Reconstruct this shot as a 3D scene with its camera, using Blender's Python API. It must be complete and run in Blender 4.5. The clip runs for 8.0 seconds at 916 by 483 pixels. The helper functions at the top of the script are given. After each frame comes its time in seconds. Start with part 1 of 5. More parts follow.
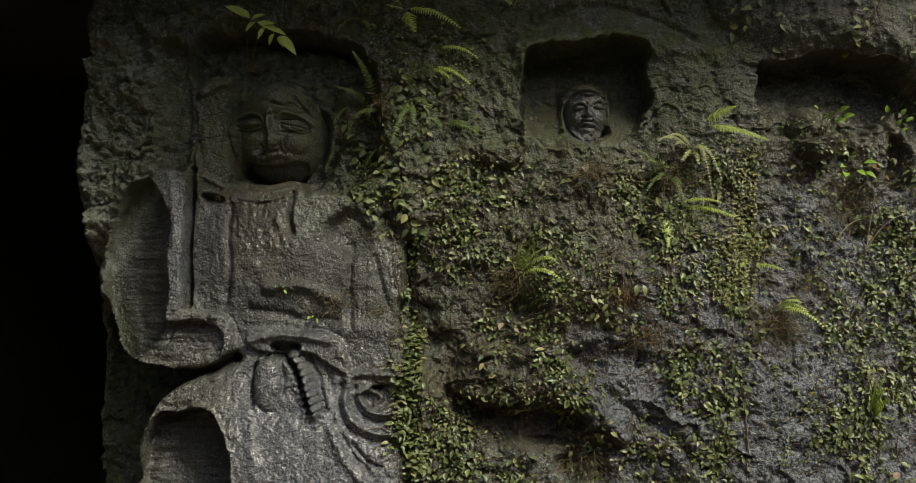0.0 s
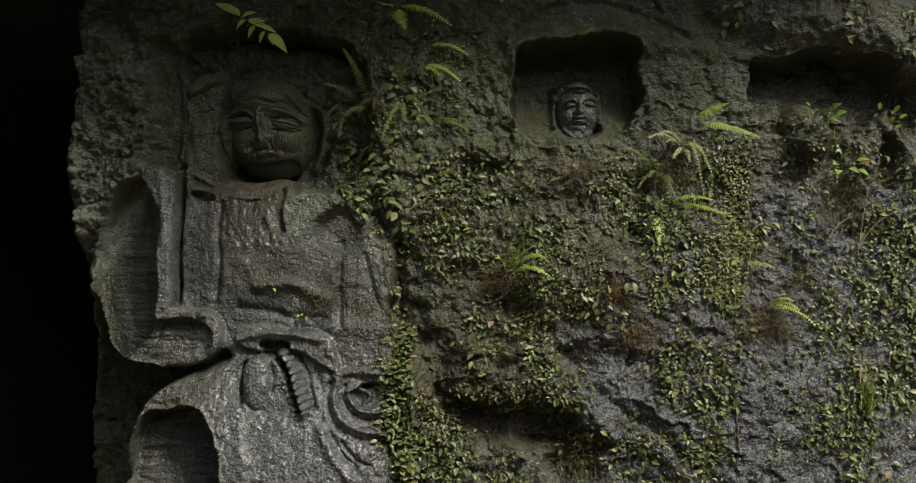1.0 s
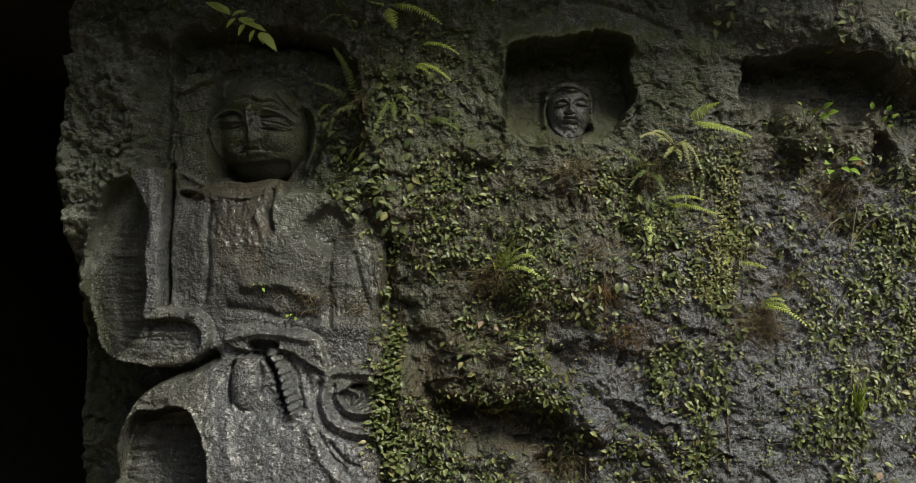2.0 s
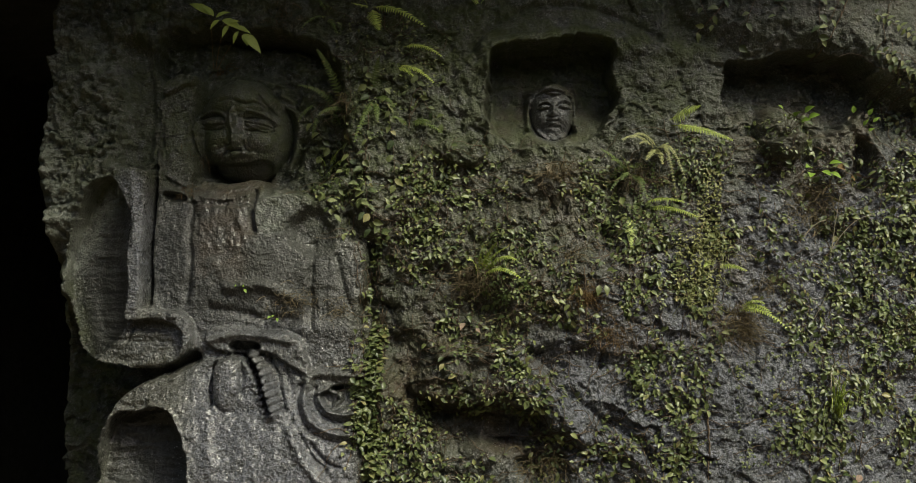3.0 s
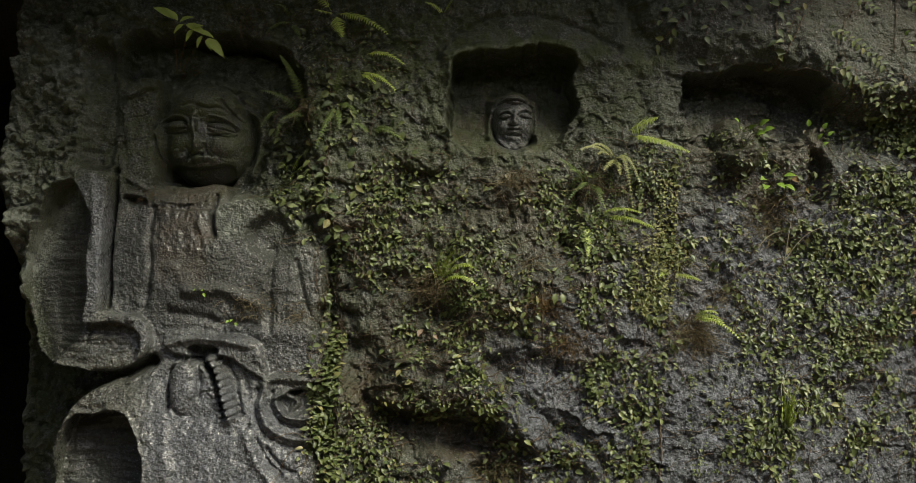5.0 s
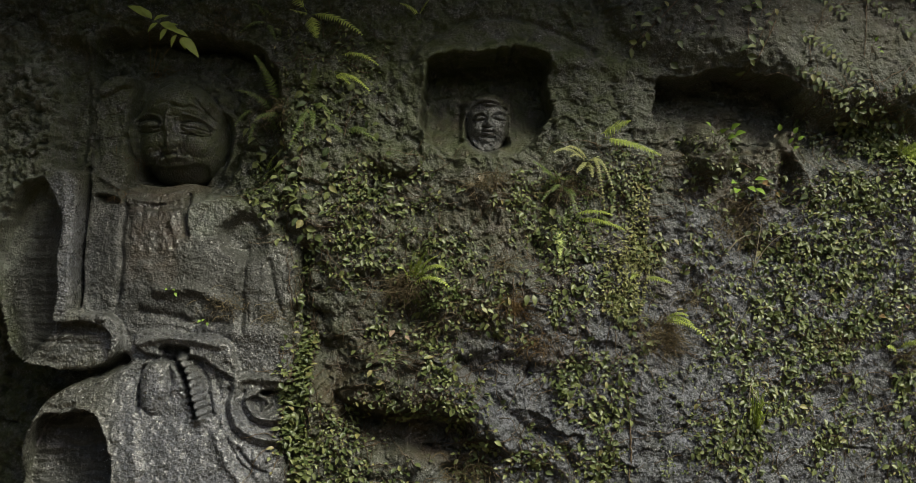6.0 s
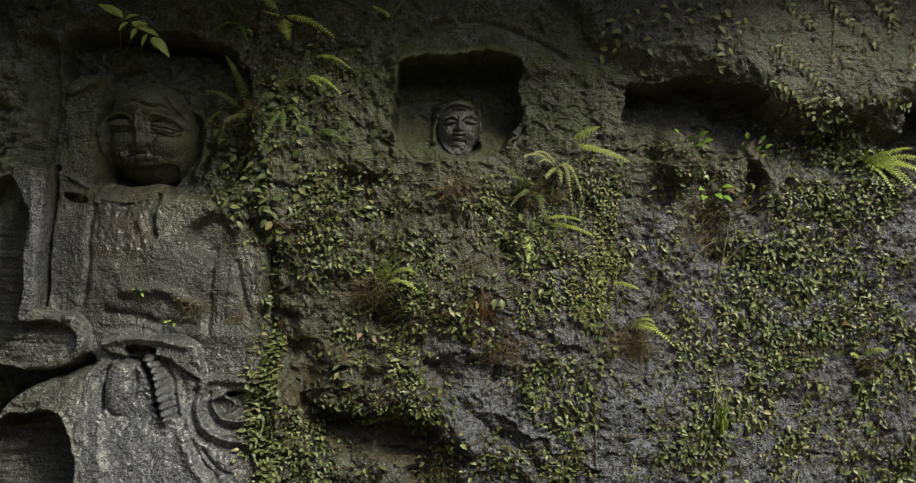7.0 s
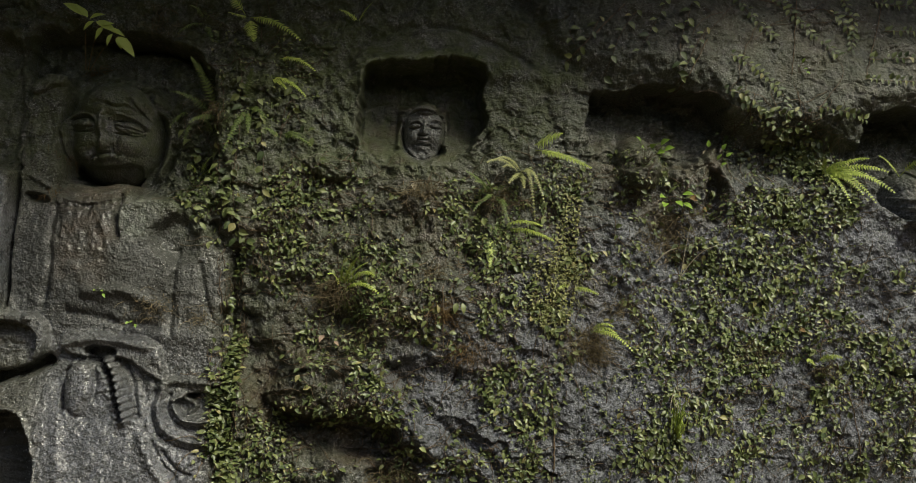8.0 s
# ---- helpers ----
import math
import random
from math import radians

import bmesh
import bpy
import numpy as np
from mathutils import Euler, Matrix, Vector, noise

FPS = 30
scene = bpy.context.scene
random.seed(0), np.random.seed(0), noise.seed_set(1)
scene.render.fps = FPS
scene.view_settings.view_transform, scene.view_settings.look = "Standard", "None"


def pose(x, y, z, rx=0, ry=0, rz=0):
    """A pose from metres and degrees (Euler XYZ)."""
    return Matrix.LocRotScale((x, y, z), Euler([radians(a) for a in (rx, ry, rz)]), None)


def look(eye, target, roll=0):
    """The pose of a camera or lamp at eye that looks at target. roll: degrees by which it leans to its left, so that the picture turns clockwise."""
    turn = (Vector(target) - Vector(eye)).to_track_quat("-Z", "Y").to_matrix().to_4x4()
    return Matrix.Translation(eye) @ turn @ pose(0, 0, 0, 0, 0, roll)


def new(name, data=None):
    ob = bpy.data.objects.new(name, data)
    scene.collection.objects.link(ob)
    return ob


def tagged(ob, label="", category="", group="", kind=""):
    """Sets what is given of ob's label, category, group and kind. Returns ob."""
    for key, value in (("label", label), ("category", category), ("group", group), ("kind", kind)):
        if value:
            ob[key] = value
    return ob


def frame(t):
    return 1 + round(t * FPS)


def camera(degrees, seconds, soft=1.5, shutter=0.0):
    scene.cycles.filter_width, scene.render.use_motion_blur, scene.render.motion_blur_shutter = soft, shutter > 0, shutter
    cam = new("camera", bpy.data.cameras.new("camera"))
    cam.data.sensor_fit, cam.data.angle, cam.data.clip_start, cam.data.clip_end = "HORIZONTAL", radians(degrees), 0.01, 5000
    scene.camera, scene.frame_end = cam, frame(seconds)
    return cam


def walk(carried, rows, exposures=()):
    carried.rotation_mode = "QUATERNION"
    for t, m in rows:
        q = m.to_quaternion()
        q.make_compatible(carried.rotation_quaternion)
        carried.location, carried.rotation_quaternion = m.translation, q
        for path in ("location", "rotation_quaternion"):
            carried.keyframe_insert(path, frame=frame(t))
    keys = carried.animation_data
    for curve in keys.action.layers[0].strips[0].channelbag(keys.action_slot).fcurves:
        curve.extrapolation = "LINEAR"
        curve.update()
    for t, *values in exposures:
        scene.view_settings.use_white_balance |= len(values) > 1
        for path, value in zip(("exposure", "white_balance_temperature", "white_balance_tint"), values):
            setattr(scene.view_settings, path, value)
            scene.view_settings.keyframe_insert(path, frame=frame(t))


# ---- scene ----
cam = camera(51.1, 8.0, soft=0.6)
PATH = [
    (0, (0.109, -3.275, 1.494), (0.049, -1.278, 1.572), -1.7),
    (0.5, (0.151, -3.27, 1.495), (0.079, -1.272, 1.57), -1.7),
    (1, (0.161, -3.261, 1.485), (0.089, -1.264, 1.564), -1.7),
    (2.5, (0.213, -3.242, 1.48), (0.145, -1.245, 1.561), -1.6),
    (3, (0.234, -3.247, 1.474), (0.174, -1.25, 1.562), -1.5),
    (3.5, (0.256, -3.258, 1.485), (0.202, -1.261, 1.571), -1.3),
    (4, (0.268, -3.262, 1.488), (0.226, -1.265, 1.575), -1.2),
    (4.5, (0.289, -3.268, 1.489), (0.256, -1.27, 1.579), -1.0),
    (6, (0.343, -3.283, 1.495), (0.358, -1.285, 1.584), -0.5),
    (6.5, (0.363, -3.288, 1.494), (0.397, -1.29, 1.587), -0.2),
    (7, (0.385, -3.294, 1.503), (0.439, -1.297, 1.594), 0.1),
    (7.5, (0.403, -3.306, 1.507), (0.482, -1.31, 1.601), 0.4),
    (8, (0.434, -3.318, 1.52), (0.535, -1.322, 1.609), 0.7),
]
walk(cam, [(t, look(eye, target, roll)) for t, eye, target, roll in PATH], [(0, 0.28), (8, 0.28)])

# ---------------------------------------------------------------- daylight under trees and an overcast sky
SUN_FROM = Vector((2.3, -2.0, 3.5)).normalized()
world = bpy.data.worlds.new("overcast_sky")
scene.world = world
world.use_nodes = True
wn = world.node_tree.nodes
sky = wn.new("ShaderNodeTexSky")
sky.sky_type = "NISHITA"
sky.sun_disc = False
sky.sun_elevation = math.asin(SUN_FROM.z)
sky.sun_rotation = math.atan2(SUN_FROM.x, SUN_FROM.y)
sky.dust_density = 4.0
wn["Background"].inputs["Strength"].default_value = 0.13
world.node_tree.links.new(sky.outputs[0], wn["Background"].inputs[0])
sun = new("sun", bpy.data.lights.new("sun", "SUN"))
sun.data.energy, sun.data.angle, sun.data.color = 2.3, radians(15), (0.97, 0.98, 0.77)
sun.matrix_world = look(SUN_FROM * 20, (0, 0, 0))


# ---------------------------------------------------------------- materials
class Nodes:
    """Short hand for building one procedural material."""

    def __init__(self, name):
        self.mat = bpy.data.materials.new(name)
        self.mat.use_nodes = True
        self.t = self.mat.node_tree
        self.b = self.t.nodes["Principled BSDF"]
        self.pos = self.t.nodes.new("ShaderNodeTexCoord").outputs["Object"]

    def put(self, kind, **sets):
        n = self.t.nodes.new(kind)
        for k, v in sets.items():
            n.inputs[k.replace("_", " ")].default_value = v
        return n

    def noise(self, scale, detail=6.0, rough=0.6, stretch=None):
        n = self.put("ShaderNodeTexNoise", Scale=scale, Detail=detail, Roughness=rough)
        src = self.pos
        if stretch:
            mp = self.put("ShaderNodeMapping", Scale=stretch)
            self.t.links.new(src, mp.inputs["Vector"])
            src = mp.outputs[0]
        self.t.links.new(src, n.inputs["Vector"])
        return n.outputs["Fac"]

    def cells(self, scale):
        n = self.put("ShaderNodeTexVoronoi", Scale=scale)
        self.t.links.new(self.pos, n.inputs["Vector"])
        return n.outputs["Distance"]

    def ramp(self, fac, lo, hi, a=0.0, b=1.0):
        n = self.put("ShaderNodeMapRange", From_Min=lo, From_Max=hi, To_Min=a, To_Max=b)
        self.t.links.new(fac, n.inputs["Value"])
        return n.outputs[0]

    def math(self, op, a, b):
        n = self.t.nodes.new("ShaderNodeMath")
        n.operation = op
        n.use_clamp = op != "SUBTRACT"
        for i, v in enumerate((a, b)):
            if isinstance(v, (int, float)):
                n.inputs[i].default_value = v
            else:
                self.t.links.new(v, n.inputs[i])
        return n.outputs[0]

    def mix(self, fac, a, b):
        n = self.t.nodes.new("ShaderNodeMix")
        n.data_type = "RGBA"
        for i, v in ((0, fac), (6, a), (7, b)):
            if isinstance(v, (int, float)):
                n.inputs[i].default_value = v
            elif isinstance(v, tuple):
                n.inputs[i].default_value = (*v, 1)
            else:
                self.t.links.new(v, n.inputs[i])
        return n.outputs[2]

    def attr(self, name):
        n = self.t.nodes.new("ShaderNodeAttribute")
        n.attribute_name = name
        return n.outputs["Fac"]

    def rand(self):
        return self.t.nodes.new("ShaderNodeObjectInfo").outputs["Random"]

    def island(self):
        return self.t.nodes.new("ShaderNodeNewGeometry").outputs["Random Per Island"]

    def bump(self, pairs):
        last = None
        for h, dist, strength in pairs:
            n = self.put("ShaderNodeBump", Distance=dist)
            if isinstance(strength, float):
                n.inputs["Strength"].default_value = strength
            else:
                self.t.links.new(strength, n.inputs["Strength"])
            self.t.links.new(h, n.inputs["Height"])
            if last:
                self.t.links.new(last, n.inputs["Normal"])
            last = n.outputs[0]
        return last

    def done(self, colour, rough, spec=0.5):
        for key, v in (("Base Color", colour), ("Roughness", rough), ("Specular IOR Level", spec)):
            if isinstance(v, (int, float)):
                self.b.inputs[key].default_value = v
            elif isinstance(v, tuple):
                self.b.inputs[key].default_value = (*v, 1)
            else:
                self.t.links.new(v, self.b.inputs[key])
        return self.mat


def rock_material():
    m = Nodes("wet_tuff")
    big, mid, fine = m.noise(2.2, 5), m.noise(14, 8, 0.65), m.noise(95, 6, 0.7)
    grit = m.cells(120)
    c = m.mix(m.ramp(mid, 0.36, 0.66), (0.020, 0.021, 0.015), (0.112, 0.114, 0.092))
    c = m.mix(m.ramp(big, 0.48, 0.66, 0, 0.4), c, (0.098, 0.090, 0.070))
    c = m.mix(m.ramp(fine, 0.50, 0.68, 0, 0.6), c, (0.26, 0.26, 0.22))
    speck = m.noise(150, 4, 0.75)
    c = m.mix(m.ramp(speck, 0.55, 0.63, 0, 0.8), c, (0.38, 0.385, 0.37))
    c = m.mix(m.ramp(speck, 0.46, 0.38, 0, 0.85), c, (0.018, 0.018, 0.015))
    c = m.mix(m.ramp(m.noise(5.5, 9, 0.7), 0.47, 0.40, 0, 0.6), c, (0.022, 0.023, 0.018))
    flecks = m.math("MULTIPLY", m.ramp(m.cells(75), 0.20, 0.12), m.ramp(m.noise(9, 4), 0.45, 0.6))
    # bare pale stone, rusty stain, lichen, moss: each with its own patchy edge
    pale = m.math("MULTIPLY", m.attr("pale"), m.ramp(mid, 0.25, 0.6, 0.45, 1.0))
    c = m.mix(pale, c, m.mix(m.ramp(fine, 0.43, 0.60), (0.036, 0.039, 0.048), (0.235, 0.245, 0.30)))
    # darker tone: wet stone, and shade put into the colour of recesses
    damp_shade = m.math("MULTIPLY", m.attr("damp_shade"), m.ramp(m.noise(7, 7), 0.3, 0.55, 0.5, 1.0))
    c = m.mix(m.math("MULTIPLY", damp_shade, 0.88), c, (0.030, 0.031, 0.027))
    rust = m.math("MULTIPLY", m.attr("rust"), m.ramp(m.noise(9, 7), 0.38, 0.62))
    c = m.mix(rust, c, (0.082, 0.058, 0.038))
    lich = m.math("MULTIPLY", m.attr("lichen"), m.ramp(m.noise(26, 8, 0.7), 0.38, 0.55))
    c = m.mix(lich, c, (0.27, 0.29, 0.24))
    moss = m.math("MULTIPLY", m.attr("moss"), m.ramp(m.noise(17, 9, 0.75), 0.36, 0.56))
    c = m.mix(moss, c, m.mix(fine, (0.030, 0.042, 0.010), (0.082, 0.10, 0.026)))
    soft = m.math("MAXIMUM", moss, m.math("MULTIPLY", lich, 0.7))
    r = m.math("ADD", m.ramp(m.noise(30, 5), 0.3, 0.7, 0.2, 0.42), m.math("MULTIPLY", m.math("MAXIMUM", soft, m.ramp(damp_shade, 0.75, 0.95)), 0.35))
    worn = m.attr("worn")
    grainy = m.bump([(m.noise(60, 4, 0.6), 0.015, m.ramp(worn, 0, 1, 0.5, 0.12)), (m.noise(190, 3, 0.6), 0.008, m.ramp(worn, 0, 1, 0.9, 0.62)), (grit, 0.005, 0.6)])
    m.t.links.new(grainy, m.b.inputs["Normal"])
    # the film of water lies smoother than the stone under it
    film = m.bump([(m.noise(42, 3, 0.55), 0.013, 0.55), (m.noise(130, 2, 0.5), 0.004, 0.6)])
    m.t.links.new(film, m.b.inputs["Coat Normal"])
    wet = m.ramp(m.noise(6, 8, 0.65), 0.36, 0.60, 0.3, 1.0)
    m.t.links.new(m.math("MULTIPLY", m.math("MULTIPLY", wet, m.ramp(m.attr("film"), 0, 1, 0.14, 0.75)), m.ramp(m.math("MAXIMUM", moss, m.ramp(damp_shade, 0.75, 0.95, 0.0, 0.8)), 0, 1, 1.0, 0.25)), m.b.inputs["Coat Weight"])
    m.b.inputs["Coat Roughness"].default_value = 0.15
    m.b.inputs["Coat IOR"].default_value = 1.6
    c = m.mix(m.math("MULTIPLY", flecks, m.ramp(moss, 0, 0.6, 0.8, 0.2)), c, (0.42, 0.42, 0.40))
    return m.done(c, r, 0.5)


def leaf_material(name, dark, light, old, by_object, rough=0.34):
    m = Nodes(name)
    r = m.rand() if by_object else m.island()
    c = m.mix(r, dark, light)
    c = m.mix(m.ramp(m.math("FRACT", m.math("MULTIPLY", r, 0.999), 0), 0.94, 0.985, 0, 0.8), c, old)
    c = m.mix(m.ramp(m.noise(60, 4), 0.4, 0.7, 0, 0.35), c, dark)
    m.t.links.new(m.bump([(m.noise(130, 3), 0.002, 0.4)]), m.b.inputs["Normal"])
    m.b.inputs["Subsurface Weight"].default_value = 0.0
    return m.done(c, rough, 0.45)


def plain_material(name, a, b, scale, rough):
    m = Nodes(name)
    m.t.links.new(m.bump([(m.noise(scale * 3, 5), 0.003, 0.5)]), m.b.inputs["Normal"])
    return m.done(m.mix(m.ramp(m.noise(scale, 6), 0.35, 0.65), a, b), rough, 0.3)


ROCK = rock_material()
FIG_PARTS = leaf_material("fig_leaf", (0.050, 0.074, 0.026), (0.215, 0.245, 0.085), (0.30, 0.26, 0.11), True)
FIG_STUFF = leaf_material("fig_leaf_mass", (0.050, 0.074, 0.026), (0.215, 0.245, 0.085), (0.30, 0.26, 0.11), False)
FERN = leaf_material("fern_green", (0.24, 0.33, 0.05), (0.52, 0.60, 0.14), (0.44, 0.38, 0.13), False, 0.5)
FERN_DARK = leaf_material("fern_dull_green", (0.07, 0.11, 0.025), (0.17, 0.22, 0.06), (0.24, 0.18, 0.07), False, 0.5)
FERN_DRY = leaf_material("fern_half_dry", (0.17, 0.18, 0.06), (0.36, 0.37, 0.15), (0.40, 0.30, 0.14), False, 0.55)
SPROUT = leaf_material("seedling_green", (0.13, 0.23, 0.03), (0.27, 0.41, 0.06), (0.38, 0.40, 0.10), False, 0.4)
STEM = plain_material("vine_stem", (0.07, 0.050, 0.032), (0.17, 0.125, 0.08), 60, 0.8)
DEAD = plain_material("dead_fern", (0.10, 0.078, 0.042), (0.23, 0.185, 0.105), 40, 0.85)
STRAW = plain_material("dry_straw", (0.28, 0.24, 0.16), (0.42, 0.38, 0.28), 50, 0.7)
SOIL = plain_material("forest_soil", (0.08, 0.06, 0.038), (0.20, 0.15, 0.095), 8, 0.9)
ORANGE = plain_material("orange_rootlet", (0.11, 0.066, 0.027), (0.20, 0.13, 0.05), 40, 0.8)

# ---------------------------------------------------------------- the carved cliff, one relief over a leaning plane
STEP = 0.0038
X0, X1, Z0, Z1 = -1.72, 2.72, 0.72, 2.80
xs = np.concatenate((np.linspace(-7, -2.0, 21), np.arange(-1.9, X0, 0.04), np.arange(X0, -0.88, STEP), np.arange(-0.88, -0.48, 0.0035), np.arange(-0.48, 0.39, STEP),
                     np.arange(0.39, 0.59, 0.0022), np.arange(0.59, X1, STEP), np.arange(X1, 3.2, 0.05), np.linspace(3.3, 9, 20)))
zs = np.concatenate((np.linspace(-0.15, 0.68, 14), np.arange(Z0, 1.86, STEP), np.arange(1.86, 1.98, 0.0035), np.arange(1.98, 2.21, 0.0025), np.arange(2.21, Z1, STEP), np.arange(Z1, 3.4, 0.04), np.linspace(3.5, 7.0, 24)))
X, Z = np.meshgrid(xs, zs)


def smooth(a, b, v):
    s = np.clip((v - a) / (b - a), 0, 1)
    return s * s * (3 - 2 * s)


def grain(x, z, seed):
    """Smooth value noise on unit cells, -1 to 1."""
    xi, zi = np.floor(x).astype(np.int64), np.floor(z).astype(np.int64)
    fx, fz = x - xi, z - zi
    fx, fz = fx * fx * (3 - 2 * fx), fz * fz * (3 - 2 * fz)

    def cell(i, j):
        h = (i * 374761393 + j * 668265263 + seed * 974634777) & 0x7FFFFFFF
        h = ((h ^ (h >> 13)) * 1274126177) & 0x7FFFFFFF
        h = h ^ (h >> 16)
        return (h & 0xFFFF) / 32767.5 - 1

    a = cell(xi, zi) * (1 - fx) + cell(xi + 1, zi) * fx
    b = cell(xi, zi + 1) * (1 - fx) + cell(xi + 1, zi + 1) * fx
    return a * (1 - fz) + b * fz


def chips(x, z, scale, seed):
    """Broken facets: every jittered cell has its own level and slope."""
    x, z = x / scale, z / scale
    xi, zi = np.floor(x).astype(np.int64), np.floor(z).astype(np.int64)
    best, level_ = np.full(x.shape, 9.0), np.zeros(x.shape)

    def pick(i, j, k):
        h = (i * 374761393 + j * 668265263 + (seed + k) * 974634777) & 0x7FFFFFFF
        h = ((h ^ (h >> 13)) * 1274126177) & 0x7FFFFFFF
        return ((h ^ (h >> 16)) & 0xFFFF) / 65535.0

    for a in (-1, 0, 1):
        for b in (-1, 0, 1):
            i, j = xi + a, zi + b
            dx, dz = x - (i + pick(i, j, 0)), z - (j + pick(i, j, 1))
            d = dx * dx + dz * dz
            near = d < best
            best = np.where(near, d, best)
            v = (pick(i, j, 2) - 0.5) + dx * (pick(i, j, 3) - 0.5) * 1.6 + dz * (pick(i, j, 4) - 0.6) * 1.6
            level_ = np.where(near, v, level_)
    return level_


def layers(x, z, scale, seed, octaves=4, gain=0.5):
    total, amp = 0, 1.0
    for k in range(octaves):
        total = total + amp * grain(x / scale + 17.3 * k, z / scale + 9.1 * k, seed + k)
        scale, amp = scale * 0.5, amp * gain
    return total


# the chisel wandered: outlines waver by some millimetres
WAVER = 0.005 + 0.010 * np.maximum(smooth(-0.35, -0.15, X), smooth(1.95, 2.3, Z))
XW = X + WAVER * layers(X, Z, 0.10, 3, 4, 0.6)
ZW = Z + WAVER * layers(X, Z, 0.10, 13, 4, 0.6)
XF, ZF = X + 0.002 * layers(X, Z, 0.05, 3, 3), Z + 0.002 * layers(X, Z, 0.05, 13, 3)
H = np.zeros_like(X)
MARKS = {k: np.zeros_like(X) for k in ("moss", "pale", "rust", "lichen", "damp_shade", "film", "ivy")}
FACE = np.zeros_like(X)  # 1 on the heads
CALM = np.zeros_like(X)  # 1 where the surface was worked smooth


def rounded(pts, closed=True, times=2):
    p = np.array(pts, float)
    for _ in range(times):
        q = np.roll(p, -1, 0) if closed else p[1:]
        a = p if closed else p[:-1]
        r = np.empty((2 * len(a), 2))
        r[0::2], r[1::2] = 0.75 * a + 0.25 * q, 0.25 * a + 0.75 * q
        p = r if closed else np.vstack((p[:1], r, p[-1:]))
    return p


def window(p, margin):
    i0, i1 = np.searchsorted(zs, (p[:, 1].min() - margin, p[:, 1].max() + margin))
    j0, j1 = np.searchsorted(xs, (p[:, 0].min() - margin, p[:, 0].max() + margin))
    return slice(i0, i1), slice(j0, j1)


def reach(p, w, closed, fine=False):
    """Distance to the line p, and whether inside it, over the window w."""
    x, z = (XF[w], ZF[w]) if fine else (XW[w], ZW[w])
    best, inside = np.full(x.shape, 9.0), np.zeros(x.shape, bool)
    q = np.roll(p, -1, 0) if closed else p[1:]
    for (ax, az), (bx, bz) in zip(p if closed else p[:-1], q):
        dx, dz = bx - ax, bz - az
        s = np.clip(((x - ax) * dx + (z - az) * dz) / (dx * dx + dz * dz + 1e-12), 0, 1)
        best = np.minimum(best, (x - ax - s * dx) ** 2 + (z - az - s * dz) ** 2)
        if closed and dz:
            inside ^= ((az > z) != (bz > z)) & (x < ax + (z - az) * dx / dz)
    return np.sqrt(best), inside


def area(pts, soft=0.015, inner=False):
    """Window and 0..1 mask of a rounded outline; the edge falls over soft metres."""
    p = rounded(pts)
    w = window(p, soft + 0.03)
    d, i = reach(p, w, True)
    d = np.where(i, d, -d)
    return w, (smooth(0, soft, d) if inner else smooth(-soft / 2, soft / 2, d))


def level(pts, height, soft=0.015, calm=0.0, inner=False):
    w, m = area(pts, soft, inner)
    H[w] = H[w] * (1 - m) + height * m
    if calm:
        CALM[w] = np.maximum(CALM[w], calm * m)


def add(pts, height, soft=0.015, calm=0.0, inner=False):
    w, m = area(pts, soft, inner)
    H[w] += height * m
    if calm:
        CALM[w] = np.maximum(CALM[w], calm * m)


def mark(kind, pts, amount=1.0, soft=0.12):
    w, m = area(pts, soft)
    MARKS[kind][w] = np.maximum(MARKS[kind][w], amount * m)


def stroke(pts, width, height):
    """A raised roll (or a groove, below zero) along a line."""
    p = rounded(pts, False)
    w = window(p, width * 2.5)
    d, _ = reach(p, w, False, width < 0.013)
    H[w] += height * np.exp(-(d / width) ** 2)


def dome(centre, rx, rz, height, turn=0.0, flat=1.0):
    (cx, cz), c, s = centre, math.cos(radians(turn)), math.sin(radians(turn))
    k = max(rx, rz) * 1.1 + 0.02
    w = window(np.array([(cx - k, cz - k), (cx + k, cz + k)]), 0)
    x, z = (XF[w] - cx, ZF[w] - cz) if max(rx, rz) < 0.2 else (XW[w] - cx, ZW[w] - cz)
    r2 = ((x * c + z * s) / rx) ** 2 + ((z * c - x * s) / rz) ** 2
    H[w] += height * np.clip(1 - r2, 0, 1) ** (0.5 * flat)


def plumb(pts, middle):
    """Undo the cliff's lean, so that what is carved here stands upright."""
    w, m = area(pts, 0.03)
    H[w] += 0.24 * (Z[w] - middle) * m


# -- the rough rock before carving
H += 0.035 * layers(X, Z, 0.75, 40, 3)
H -= 0.09 * smooth(-1.0, -1.35, X) * smooth(1.5, 2.2, Z)
# the face ends at a deep black cleft
EDGE = (((-1.370, 2.706), (-1.362, 2.563), (-1.350, 2.332), (-1.351, 2.110), (-1.340, 1.896), (-1.271, 1.626), (-1.239, 1.447), (-1.237, 1.331), (-1.243, 1.180), (-1.242, 1.033), (-1.216, 0.750)))
edge_x = np.interp(ZW, [p[1] for p in EDGE[::-1]], [p[0] for p in EDGE[::-1]])
H -= 0.55 * smooth(0.03, -0.16, XW - edge_x) + 6.0 * smooth(-0.08, -0.40, XW - edge_x)
# side wall and roof out of view, added to keep light off the cleft
H += 7.5 * smooth(-2.6, -2.9, X) + 7.4 * smooth(-1.30, -1.55, X) * smooth(-2.9, -2.6, X) * smooth(2.85, 3.05, Z)
